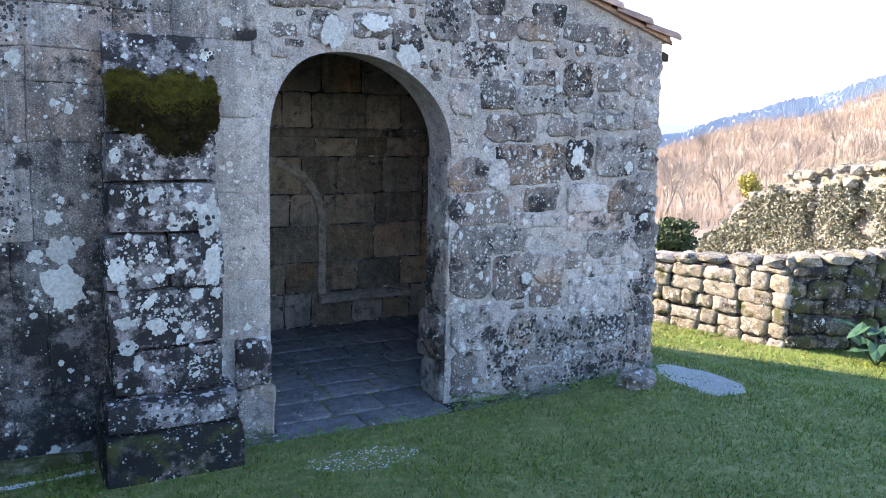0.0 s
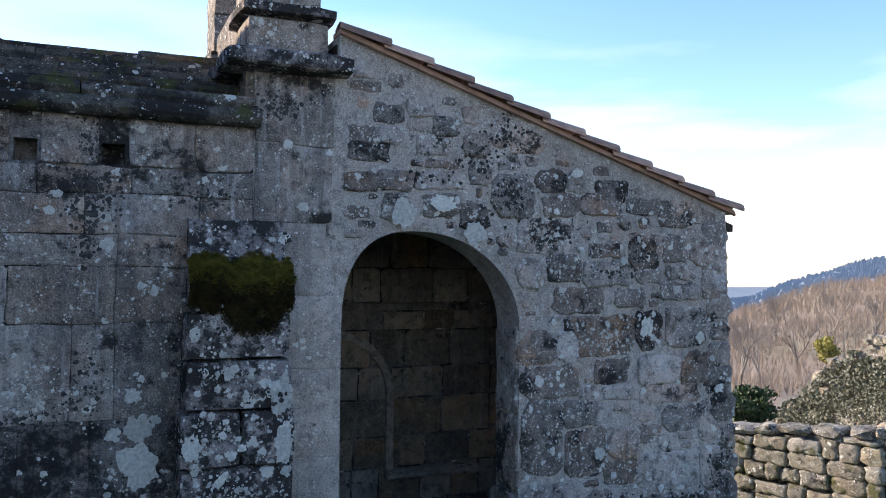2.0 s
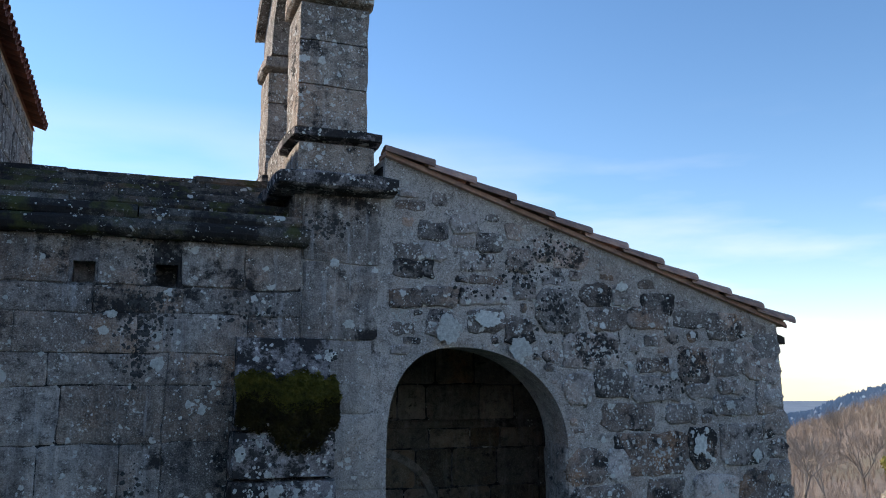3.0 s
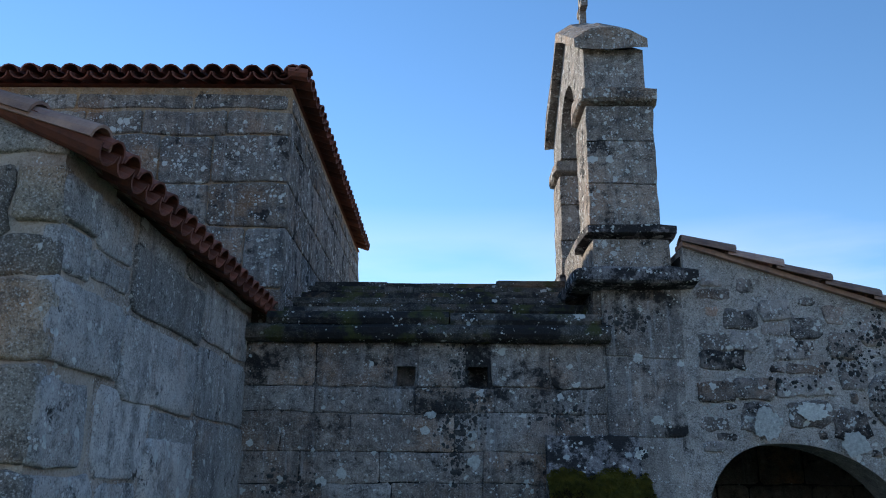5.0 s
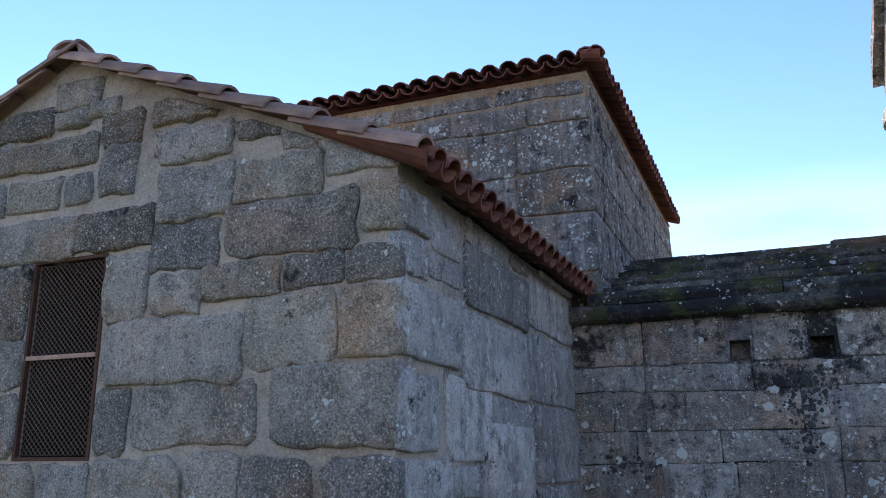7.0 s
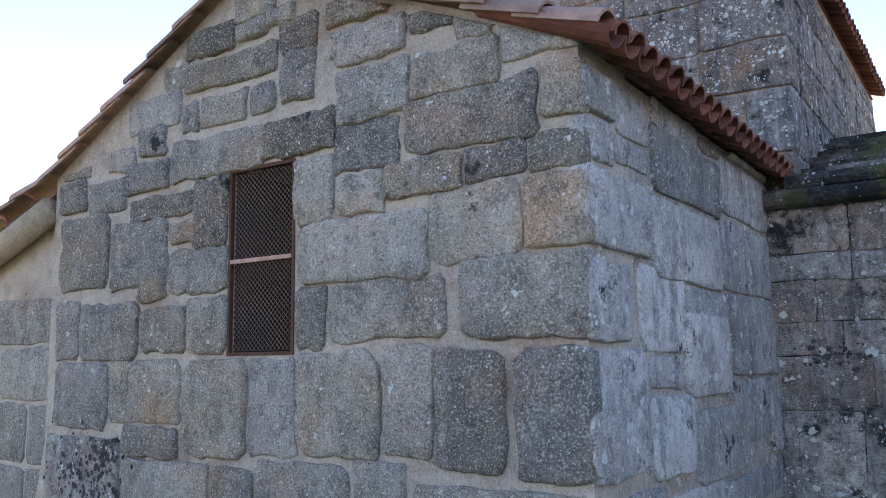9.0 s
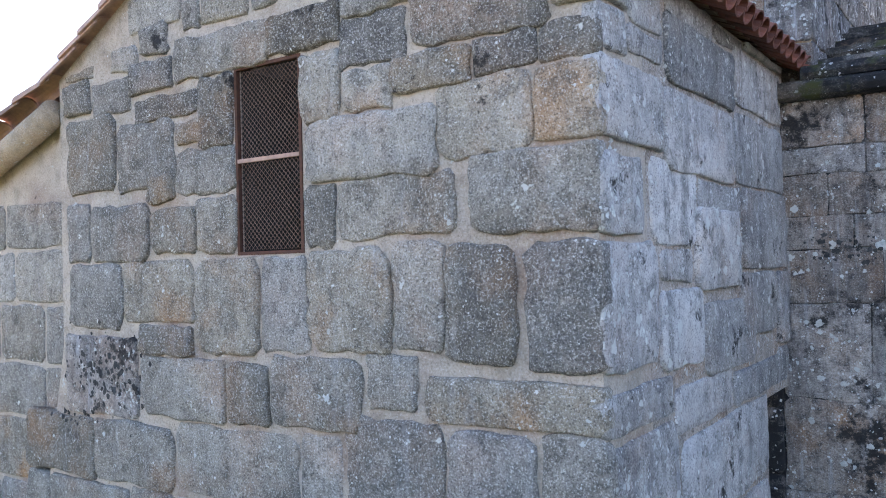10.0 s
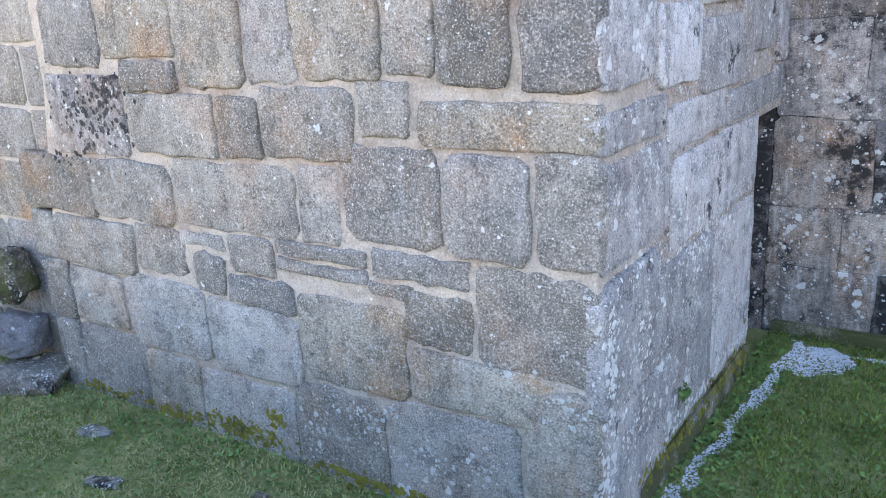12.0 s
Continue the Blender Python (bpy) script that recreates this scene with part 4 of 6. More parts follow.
for v0, v1 in ((4.35, 4.95), (4.95, 5.55), (5.55, 6.0), (6.0, 6.5), (6.5, 6.76)):
    course(tower, M_TOWER, PTF, v0, v1, TX0, TX1 + 0.03, (0.5, 1.1), gap=0.012, proud=0.026, rough=0.014, bev=0.02, round_=0.12)
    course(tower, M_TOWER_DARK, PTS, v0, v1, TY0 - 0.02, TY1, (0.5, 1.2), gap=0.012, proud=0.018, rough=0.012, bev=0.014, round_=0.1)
course(tower, M_TOWER, PTF, 6.78, 6.95, TX0, TX1 - 0.02, (0.5, 1.3), gap=0.02, proud=0.012, rough=0.012, bev=0.014)
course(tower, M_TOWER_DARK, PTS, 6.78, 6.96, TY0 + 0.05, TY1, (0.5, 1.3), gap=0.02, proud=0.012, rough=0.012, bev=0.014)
bm = bmesh.new()
apex_v = Vector(((TX0 + TX1) / 2, (TY0 + TY1) / 2, TZ + 0.95))
base_v = [Vector((x, y, TZ + 0.03)) for x, y in ((TX0 - 0.02, TY0 - 0.02), (TX1 + 0.02, TY0 - 0.02), (TX1 + 0.02, TY1 + 0.02), (TX0 - 0.02, TY1 + 0.02))]
bv = [bm.verts.new(p) for p in base_v]
av = bm.verts.new(apex_v)
bm.faces.new(bv[::-1])
for k in range(4):
    bm.faces.new((bv[k], bv[(k + 1) % 4], av))
roof_tower = part("roof_tower", bm, M_TILE, None, "hipped tower roof of curved red terracotta tiles", "structure")
tagged(roof_tower, category="roof")
eave_tiles(roof_tower, (TX0 - 0.1, TY0 - 0.13, TZ + 0.06), (TX1 + 0.13, TY0 - 0.13, TZ + 0.06), (0, 1, 0.3))
eave_tiles(roof_tower, (TX1 + 0.16, TY0 - 0.1, TZ + 0.06), (TX1 + 0.16, TY0 + 0.7, TZ + 0.06), (-1, 0, 0.16), rows=1, me=TILE_SHORT)
eave_tiles(roof_tower, (TX1 + 0.16, TY0 + 0.7, TZ + 0.06), (TX1 + 0.16, TY1 + 0.1, TZ + 0.06), (-1, 0, 0.3))
set_tile(roof_tower, TILE, Vector((TX1 + 0.15, TY0 - 0.15, TZ + 0.10)), (1, 1, 0), (-1, 1, 0.12))

# ---- transept ----
WX0, WX1, WZ0, WZ1 = -4.43, -3.86, 3.235, 4.445
APEX = (-4.31, 5.80)


def gable_top(u):
    if u > APEX[0]:
        return APEX[1] - (u - APEX[0]) * (APEX[1] - 4.80) / (S - APEX[0])
    return APEX[1] - (APEX[0] - u) * (APEX[1] - 4.66) / (APEX[0] + 6.5)


XL = -6.48
bm = bmesh.new()
prism(bm, [(XL - 0.45, -0.3), (WX0, -0.3), (WX0, gable_top(WX0)), (XL, gable_top(XL)), (XL, 2.6), (XL - 0.45, 0.6)], PG, -0.62, -0.008)
prism(bm, [(WX1, -0.3), (S - 0.008, -0.3), (S - 0.008, gable_top(S)), (WX1, gable_top(WX1))], PG, -0.62, -0.008)
prism(bm, [(WX0, -0.3), (WX1, -0.3), (WX1, WZ0), (WX0, WZ0)], PG, -0.62, -0.008)
prism(bm, [(WX0, WZ1), (WX1, WZ1), (WX1, gable_top(WX1)), APEX, (WX0, gable_top(WX0))], PG, -0.62, -0.008)
wall_transept = part("wall_transept", bm, M_MORTAR, None, "transept gable wall of big grey granite ashlars in pale mortar", "structure")
tagged(wall_transept, category="wall")
bm = bmesh.new()
prism(bm, [(G + 0.62, -0.3), (6.47, -0.3), (6.47, 4.72), (G + 0.62, 4.72)], PS, -0.6, -0.008)
prism(bm, [(6.47, 2.05), (7.6, 2.05), (7.6, 4.72), (6.47, 4.72)], PS, -0.6, -0.008)
wall_side = part("wall_transept_side", bm, M_MORTAR_GREY, None, "side wall of the transept in streaked grey granite", "structure")
tagged(wall_side, category="wall")

# shade of the recess put into its colour with the dark nave granite
bm = bmesh.new()
prism(bm, [(6.3, -0.3), (7.6, -0.3), (7.6, 2.2), (6.3, 2.2)], PS, -0.8, -0.602)
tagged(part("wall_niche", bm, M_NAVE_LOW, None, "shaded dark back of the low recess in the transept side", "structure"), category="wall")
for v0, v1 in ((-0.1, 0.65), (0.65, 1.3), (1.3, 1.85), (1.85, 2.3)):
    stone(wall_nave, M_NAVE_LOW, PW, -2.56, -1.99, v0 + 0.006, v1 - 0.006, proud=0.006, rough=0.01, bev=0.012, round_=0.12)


def ashlars(*rows):
    for u0, u1, v0, v1 in rows:
        u1 = S + 0.016 if u1 > S - 0.1 else u1
        um, vm = (u0 + u1) / 2, (v0 + v1) / 2
        crust = -6.5 < um < -5.6 and 2.0 < vm < 2.6
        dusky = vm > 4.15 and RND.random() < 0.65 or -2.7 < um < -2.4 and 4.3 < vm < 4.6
        g = 0.002 if vm > 4.1 else -0.009 if vm < 1.7 else 0.0      # wider joints low down
        u0, v0, v1 = u0 - g, v0 - g, v1 + g
        u1 = u1 if u1 > S else u1 + g
        if v0 < gable_top(um) - 0.12:
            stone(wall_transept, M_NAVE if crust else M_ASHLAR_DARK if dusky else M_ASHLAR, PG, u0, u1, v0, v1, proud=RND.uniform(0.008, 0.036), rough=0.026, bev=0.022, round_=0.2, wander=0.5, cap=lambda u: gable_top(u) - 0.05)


def side_stones(*rows):
    for u0, u1, v0, v1 in rows:
        stone(wall_side, M_SIDE, PS, G - 0.014 if u0 < G + 0.3 else u0 + 0.006, u1 - 0.006, v0 + 0.005, min(v1, 4.72) - 0.005, proud=RND.uniform(0.006, 0.032), rough=0.016, bev=0.014, round_=0.2, wander=0.5)


ashlars((-4.42, -4.03, 5.44, 5.64), (-4.39, -4.11, 5.31, 5.44), (-4.11, -3.88, 5.34, 5.46), (-4.00, -3.67, 5.13, 5.35), (-4.91, -4.42, 5.29, 5.49), (-4.90, -4.02, 5.05, 5.26), (-5.16, -4.77, 5.12, 5.30), (-3.98, -3.69, 4.81, 5.14))
ashlars((-3.53, -3.00, 4.94, 5.18), (-3.58, -3.11, 5.21, 5.37), (-2.98, -2.67, 5.02, 5.15), (-2.38, -1.98, 4.73, 4.96), (-3.51, -2.97, 4.58, 4.91), (-2.95, -2.38, 4.63, 4.89), (-3.01, -2.17, 4.32, 4.64), (-2.15, -1.97, 4.38, 4.65))
ashlars((-3.54, -3.04, 4.28, 4.57), (-3.15, -2.62, 4.09, 4.29), (-2.61, -2.25, 4.12, 4.31), (-2.24, -1.97, 4.12, 4.32), (-4.94, -4.77, 4.77, 4.99), (-4.75, -4.28, 4.78, 4.99), (-4.26, -4.04, 4.78, 4.99), (-5.55, -4.96, 4.86, 5.12))
ashlars((-5.02, -4.12, 4.43, 4.72), (-4.12, -3.52, 4.46, 4.71), (-5.40, -5.11, 4.66, 4.89), (-2.66, -2.40, 4.91, 5.10), (-5.54, -5.06, 4.42, 4.63), (-5.50, -4.80, 4.20, 4.37), (-4.77, -4.45, 3.96, 4.42), (-3.85, -3.53, 4.01, 4.42))
ashlars((-3.51, -3.15, 4.03, 4.27), (-6.37, -6.06, 4.36, 4.61), (-6.02, -5.56, 4.31, 4.56), (-6.35, -5.74, 3.76, 4.32), (-5.72, -5.06, 3.73, 4.21), (-5.03, -4.74, 4.00, 4.17), (-5.04, -4.45, 3.65, 3.96))
ashlars((-5.35, -5.07, 3.62, 3.82), (-4.82, -4.44, 3.25, 3.63), (-6.37, -6.08, 3.22, 3.68), (-6.06, -5.36, 3.21, 3.64), (-5.32, -4.84, 3.26, 3.58), (-6.36, -5.69, 2.73, 3.20), (-5.67, -4.88, 2.79, 3.22), (-4.85, -4.25, 2.59, 3.22))
ashlars((-5.47, -4.91, 2.56, 2.77), (-4.23, -3.83, 2.62, 3.22), (-3.81, -3.19, 2.65, 3.25), (-3.17, -2.82, 2.68, 3.27), (-2.81, -2.39, 2.63, 3.24), (-2.33, -1.94, 2.60, 3.25), (-6.44, -5.52, 2.09, 2.68), (-5.46, -4.58, 2.14, 2.55))
ashlars((-4.55, -4.18, 2.15, 2.55), (-4.15, -3.42, 2.18, 2.61), (-3.38, -3.02, 2.33, 2.65), (-2.96, -1.93, 2.31, 2.56), (-3.81, -2.85, 3.64, 4.02), (-3.83, -3.59, 3.27, 3.64), (-3.57, -2.74, 3.30, 3.65), (-2.85, -2.26, 3.70, 4.10))
ashlars((-2.25, -1.97, 3.73, 4.11), (-2.65, -1.95, 3.29, 3.71), (-7.02, -6.06, 1.60, 2.05), (-6.05, -5.13, 1.61, 2.07), (-5.10, -3.93, 1.64, 2.12), (-3.91, -3.58, 1.66, 2.16), (-3.55, -2.85, 1.71, 2.29), (-2.83, -2.30, 1.70, 2.28))
ashlars((-2.27, -1.85, 1.72, 2.32), (-7.03, -6.67, 1.16, 1.57), (-6.68, -5.66, 1.16, 1.58), (-5.65, -5.08, 1.23, 1.60), (-5.14, -4.65, 1.49, 1.61), (-5.00, -4.67, 1.16, 1.47), (-4.62, -4.18, 1.35, 1.64), (-4.15, -3.39, 1.54, 1.66))
ashlars((-4.17, -3.40, 1.43, 1.53), (-3.38, -2.68, 1.50, 1.68), (-4.66, -4.04, 1.13, 1.35), (-2.66, -1.87, 1.07, 1.68), (-3.42, -3.06, 1.37, 1.47), (-6.98, -6.59, 0.63, 1.18), (-6.59, -5.88, 0.67, 1.15), (-5.89, -4.93, 0.58, 1.19))
ashlars((-4.93, -4.03, 0.57, 1.14), (-4.04, -3.15, 0.70, 1.32), (-3.17, -2.67, 1.11, 1.46), (-6.93, -6.60, -0.08, 0.65), (-6.65, -5.72, -0.1, 0.65), (-5.76, -5.11, -0.1, 0.58), (-5.13, -4.14, -0.1, 0.56), (-4.16, -3.36, -0.1, 0.68))
ashlars((-3.13, -2.18, 0.76, 1.11), (-3.36, -2.38, -0.1, 0.74), (-2.36, -1.89, 0.33, 1.04))
ashlars((-2.36, -1.89, -0.10, 0.31), (-5.76, -5.47, 4.60, 4.78), (-3.56, -3.30, 5.0, 5.18), (-6.38, -6.0, 4.63, 4.70), (-4.94, -4.40, 5.31, 5.36))
side_stones((3.45, 3.86, 4.41, 4.64), (3.46, 3.85, 4.17, 4.40), (3.90, 4.37, 4.37, 4.66), (3.88, 4.37, 4.21, 4.36), (4.46, 5.32, 4.54, 4.74), (4.42, 5.78, 4.15, 4.56), (5.37, 6.06, 4.59, 4.70), (6.09, 7.20, 4.66, 4.72))
side_stones((5.81, 7.20, 4.21, 4.64), (3.45, 4.33, 3.73, 4.14), (4.35, 5.73, 3.64, 4.12), (5.77, 7.20, 3.65, 4.17), (3.39, 3.97, 3.27, 3.67), (4.13, 4.90, 3.21, 3.71), (4.95, 5.89, 3.40, 3.63))
side_stones((5.91, 7.20, 3.04, 3.64), (5.80, 6.81, 2.56, 3.03), (3.45, 4.18, 2.59, 3.24), (4.26, 4.79, 3.00, 3.20), (4.22, 4.95, 2.51, 2.97), (4.99, 6.12, 2.39, 2.86), (4.85, 5.78, 2.93, 3.46))
side_stones((3.55, 4.38, 2.28, 2.50), (4.42, 5.55, 2.13, 2.41), (6.18, 7.09, 2.12, 2.36), (3.74, 4.45, 1.68, 2.25), (4.50, 6.44, 1.52, 2.10), (3.69, 4.29, 0.90, 1.65), (4.33, 5.4, 0.24, 1.48), (5.42, 6.44, 0.24, 1.48), (3.62, 4.52, -0.1, 0.86))
side_stones((5.58, 6.14, 2.13, 2.36), (6.85, 7.2, 2.42, 3.02), (6.86, 7.2, 2.14, 2.4))

# iron grille in the opening
window_1 = new("window_1")
window_1.location = (-4.12, G, 3.26)
tagged(window_1, "tall narrow opening behind a rusty iron mesh grille", "window", kind="structure")
bm = bmesh.new()
for x0, x1, z0, z1 in ((WX0 - 0.01, WX0 + 0.012, WZ0, WZ1), (WX1 - 0.012, WX1 + 0.01, WZ0, WZ1), (WX0 + 0.012, WX1 - 0.012, WZ1 - 0.022, WZ1), (WX0 + 0.012, WX1 - 0.012, WZ0, WZ0 + 0.022)):
    box(bm, x0, x1, G + 0.0, G + 0.03, z0, z1)
held(part("window_frame", bm, M_RUST), window_1)
bm = bmesh.new()
box(bm, WX0 + 0.012, WX1 - 0.012, G - 0.004, G + 0.02, 3.825, 3.85)
held(part("crossbar", bm, M_TILE_PALE), window_1)
bm = bmesh.new()
ww, wh = WX1 - WX0 - 0.05, WZ1 - WZ0 - 0.06
for sgn in (-1, 1):
    t = -wh
    while t < ww:
        u0, u1 = max(0.0, t), min(ww, t + wh)
        pa, pb = [(WX0 + 0.025 + u, WZ0 + 0.03 + (u - t if sgn > 0 else wh - (u - t))) for u in (u0, u1)]
        if u1 - u0 > 0.01:
            d_ = Vector((pb[0] - pa[0], 0, pb[1] - pa[1])).normalized().cross(Vector((0, 1, 0))) * 0.0019
            yy = G + 0.02 + 0.002 * sgn
            bm.faces.new([bm.verts.new(p) for p in (Vector((pa[0], yy, pa[1])) - d_, Vector((pb[0], yy, pb[1])) - d_, Vector((pb[0], yy, pb[1])) + d_, Vector((pa[0], yy, pa[1])) + d_)])
        t += 0.036
held(part("wire_mesh", bm, M_WIRE), window_1)
# small closed box added behind the opening, coloured near-black as its shade
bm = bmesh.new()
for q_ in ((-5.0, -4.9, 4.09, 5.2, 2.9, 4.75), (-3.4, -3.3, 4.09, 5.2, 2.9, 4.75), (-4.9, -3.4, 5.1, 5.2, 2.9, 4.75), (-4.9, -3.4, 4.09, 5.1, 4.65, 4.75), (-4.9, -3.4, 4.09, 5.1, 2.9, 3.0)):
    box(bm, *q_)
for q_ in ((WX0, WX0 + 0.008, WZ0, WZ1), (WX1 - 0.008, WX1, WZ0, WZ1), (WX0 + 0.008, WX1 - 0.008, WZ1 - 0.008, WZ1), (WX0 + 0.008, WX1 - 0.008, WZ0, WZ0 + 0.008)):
    box(bm, q_[0], q_[1], G + 0.05, 4.085, q_[2], q_[3])      # near-black lining, shade of the reveal put into colour
tagged(part("wall_transept_inside", bm, M_OPENING_SHADE, None, "near-black box added behind the grille for the opening's shade", "structure"), category="wall")

# transept roof
bm = bmesh.new()
for s_, ex, ez in ((1, S + 0.03, 4.74), (-1, XL, 4.60)):
    pts_ = [(APEX[0], APEX[1] - 0.06), (ex, ez), (ex, ez + 0.05), (APEX[0], APEX[1] + 0.01)]
    prism(bm, pts_ if s_ < 0 else pts_[::-1], on_y(G + 0.06), -4.2, 0.0)
prism(bm, [(XL, 4.60), (XL, 4.66), (-8.7, 3.96), (-8.7, 3.90)], on_y(G + 0.06), -4.2, 0.0)
bmesh.ops.recalc_face_normals(bm, faces=bm.faces)
roof_transept = part("roof_transept", bm, M_TILE_PALE, None, "gabled transept roof of curved terracotta tiles", "structure")
tagged(roof_transept, category="roof")
verge_tiles(roof_transept, (APEX[0] + 0.05, G - 0.03, APEX[1] - 0.03), (S + 0.16, G - 0.02, 4.75), (0, 1, 0), 8)
verge_tiles(roof_transept, (APEX[0] - 0.05, G - 0.03, APEX[1] - 0.03), (XL - 0.05, G - 0.02, 4.62), (0, 1, 0), 8)
verge_tiles(roof_transept, (XL - 0.05, G - 0.02, 4.66), (-8.6, G - 0.02, 3.97), (0, 1, 0), 5)
for i in range(3):
    set_tile(roof_transept, TILE_RIDGE, Vector((APEX[0], G - 0.09 + 0.42 * i, APEX[1] - 0.02)), (1, 0, 0), (0, 1, 0.0))
eave_tiles(roof_transept, (S + 0.18, G - 0.02, 4.70), (S + 0.18, 7.62, 4.70), (-1, 0, 0.42))

# annex beyond the transept, with its plastered cornice roll
bm = bmesh.new()
prism(bm, [(-10.5, -0.3), (XL + 0.1, -0.3), (XL + 0.1, 4.5), (-8.6, 3.8), (-10.5, 3.1)], on_y(G + 0.1), -0.6, -0.008)
wall_annex = part("wall_annex", bm, M_MORTAR, None, "annex wall of pale granite blocks beside the transept", "structure")
tagged(wall_annex, category="wall")
for v0, v1 in ((-0.1, 0.5), (0.5, 0.95), (0.95, 1.4), (1.4, 1.95), (1.95, 2.4), (2.4, 2.9), (2.9, 3.35), (3.35, 3.75)):
    course(wall_annex, M_ASHLAR, on_y(G + 0.1), v0, v1, -9.5, XL - (0.45 if v0 < 0.6 else 0.3 if v0 < 1.5 else 0.02), (0.5, 1.0), gap=0.03, proud=0.008, rough=0.014, bev=0.016, round_=0.2)
bm = bmesh.new()
pa, pb = Vector((XL - 0.02, G - 0.02, 4.42)), Vector((-8.7, G - 0.02, 3.66))
dirv = (pb - pa).normalized()
n1, n2 = Vector((0, 1, 0)), dirv.cross(Vector((0, 1, 0)))
ra, rb = [[bm.verts.new(p + (n1 * math.cos(6.283 * k / 12) + n2 * math.sin(6.283 * k / 12)) * 0.11) for k in range(12)] for p in (pa, pb)]
for k in range(12):
    bm.faces.new((ra[k], ra[(k + 1) % 12], rb[(k + 1) % 12], rb[k]))
bm.faces.new(ra)
bm.faces.new(rb[::-1])
bmesh.ops.recalc_face_normals(bm, faces=bm.faces)
tagged(part("trim_roll", bm, M_MORTAR, None, "rounded plaster roll under the annex verge", "structure", smooth=True), category="moulding")
# back walls that close the building
bm = bmesh.new()
box(bm, -8.6, XL, 7.4, 7.8, -0.3, 3.9)
tagged(part("wall_back", bm, M_TOWER, None, "plain granite wall", "structure"), category="wall")
bm = bmesh.new()
box(bm, -2.6, 1.5, 11.6, 12.1, -0.3, 4.5)
tagged(part("wall_nave_far", bm, M_TOWER, None, "plain granite wall", "structure"), category="wall")

# mossy plinths at the foot of the walls
plinth_side = tagged(block("trim_plinth", S - 0.1, S + 0.035, 4.05, 6.42, -0.15, 0.2, M_PLINTH, None, 0.02, 0.03, 7), "low mossy plinth along the transept foot", "plinth", kind="structure")
plinth_nave = tagged(block("trim_plinth", -1.9, 0.55, W - 0.05, W + 0.05, -0.15, 0.14, M_PLINTH, None, 0.02, 0.03, 7), "low mossy plinth along the nave foot", "plinth", kind="structure")

# ---- yard wall of dry stones ----
def along(p0, p1):
    """The face of a wall that runs from p0 to p1: u along it, v up, d out of it."""
    p0 = Vector((*p0, 0))
    t = (Vector((*p1, 0)) - p0).normalized()
    nrm = Vector((t.y, -t.x, 0))
    return lambda u, v, d: p0 + t * u + nrm * d + Vector((0, 0, v))


def seg_len(p0, p1):
    return math.hypot(p1[0] - p0[0], p1[1] - p0[1])


def rock_mesh(c, rx, ry, rz, seed, turn=0.0, sub=2):
    """A fieldstone: a boulder with flattish sides."""
    bm = bmesh.new()
    bmesh.ops.create_icosphere(bm, subdivisions=sub, radius=1.0)
    ca, sa = math.cos(turn), math.sin(turn)
    for v in bm.verts:
        p = v.co
        q = Vector([math.copysign(abs(k) ** 0.62, k) for k in p])
        q *= 0.86 + 0.30 * noise.noise(p * 1.4 + Vector((seed, seed * 0.7, 0))) + 0.10 * noise.noise(p * 4 + Vector((seed, 0, 9)))
        x, y, z = q.x * rx, q.y * ry, q.z * rz
        v.co = Vector((c[0] + ca * x - sa * y, c[1] + sa * x + ca * y, c[2] + z))
    return bm


YA, YB, YC = (9.55, 12.7), (10.9, 8.55), (15.2, 6.2)
yard_wall = new("dry_stone_wall")
yard_wall.location = (10.9, 8.55, -0.4)
tagged(yard_wall, "low dry-stone boundary wall of rough granite, part sunlit", "wall")
for p0, p1, h0, h1 in ((YA, YB, 0.35, 0.88), (YB, YC, 0.88, 1.32)):
    pl, L = along(p0, p1), seg_len(p0, p1)
    bm = bmesh.new()
    prism(bm, [(0.02, -1.1), (L - 0.02, -1.1), (L - 0.02, h1 - 0.16), (0.02, h0 - 0.16)], pl, -0.5, -0.07)
    held(part("core", bm, M_NAVE_LOW), yard_wall)
    v = -0.95
    while v < max(h0, h1) - 0.16:
        h = RND.uniform(0.22, 0.36)
        u = 0.0
        while u < L - 0.05:
            w = RND.uniform(0.22, 0.62)
            e = min(u + w, L)
            top = h0 + (h1 - h0) * u / L
            hh = min(h * RND.choice((1.0, 0.92, 0.8, 1.1)), top - 0.14 - v)
            if e - u > 0.08 and hh > 0.05:
                # second run: its shade put into darker stone, along with moss and algae
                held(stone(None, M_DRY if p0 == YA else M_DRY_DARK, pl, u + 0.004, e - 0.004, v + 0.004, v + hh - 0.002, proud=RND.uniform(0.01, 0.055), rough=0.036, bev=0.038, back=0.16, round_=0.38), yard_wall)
            u = e
        v += h
    u = 0.0
    while u < L - 0.05:      # capstones
        e = min(u + RND.uniform(0.3, 0.6), L)
        top = h0 + (h1 - h0) * (u + e) / 2 / L
        c = pl((u + e) / 2, top - 0.08, -0.22)
        d = pl(1, 0, 0) - pl(0, 0, 0)
        held(part("capstone", rock_mesh(c, (e - u) / 1.75, 0.33, RND.uniform(0.085, 0.115), RND.random() * 40, math.atan2(d.y, d.x)), M_DRY), yard_wall)
        u = e

# ---- ruined ivy-grown wall behind it ----
RA, RB = (17.1, 16.8), (14.9, 8.4)
RL = seg_len(RA, RB)
PR = along(RA, RB)


def ruin_top(u):
    return -1.0 + 2.7 * min(1, max(0, u) / 3.9) ** 0.85 + 0.45 * min(1, max(0, u - 3.9) / 3) + 0.14 * noise.noise((u * 1.7, 0, 4))


ruin = new("ruined_wall")
ruin.location = (16, 12.6, -1)
tagged(ruin, "tumbled stone wall overgrown with grey-green ivy", "wall")
bm = bmesh.new()
n_ = 24
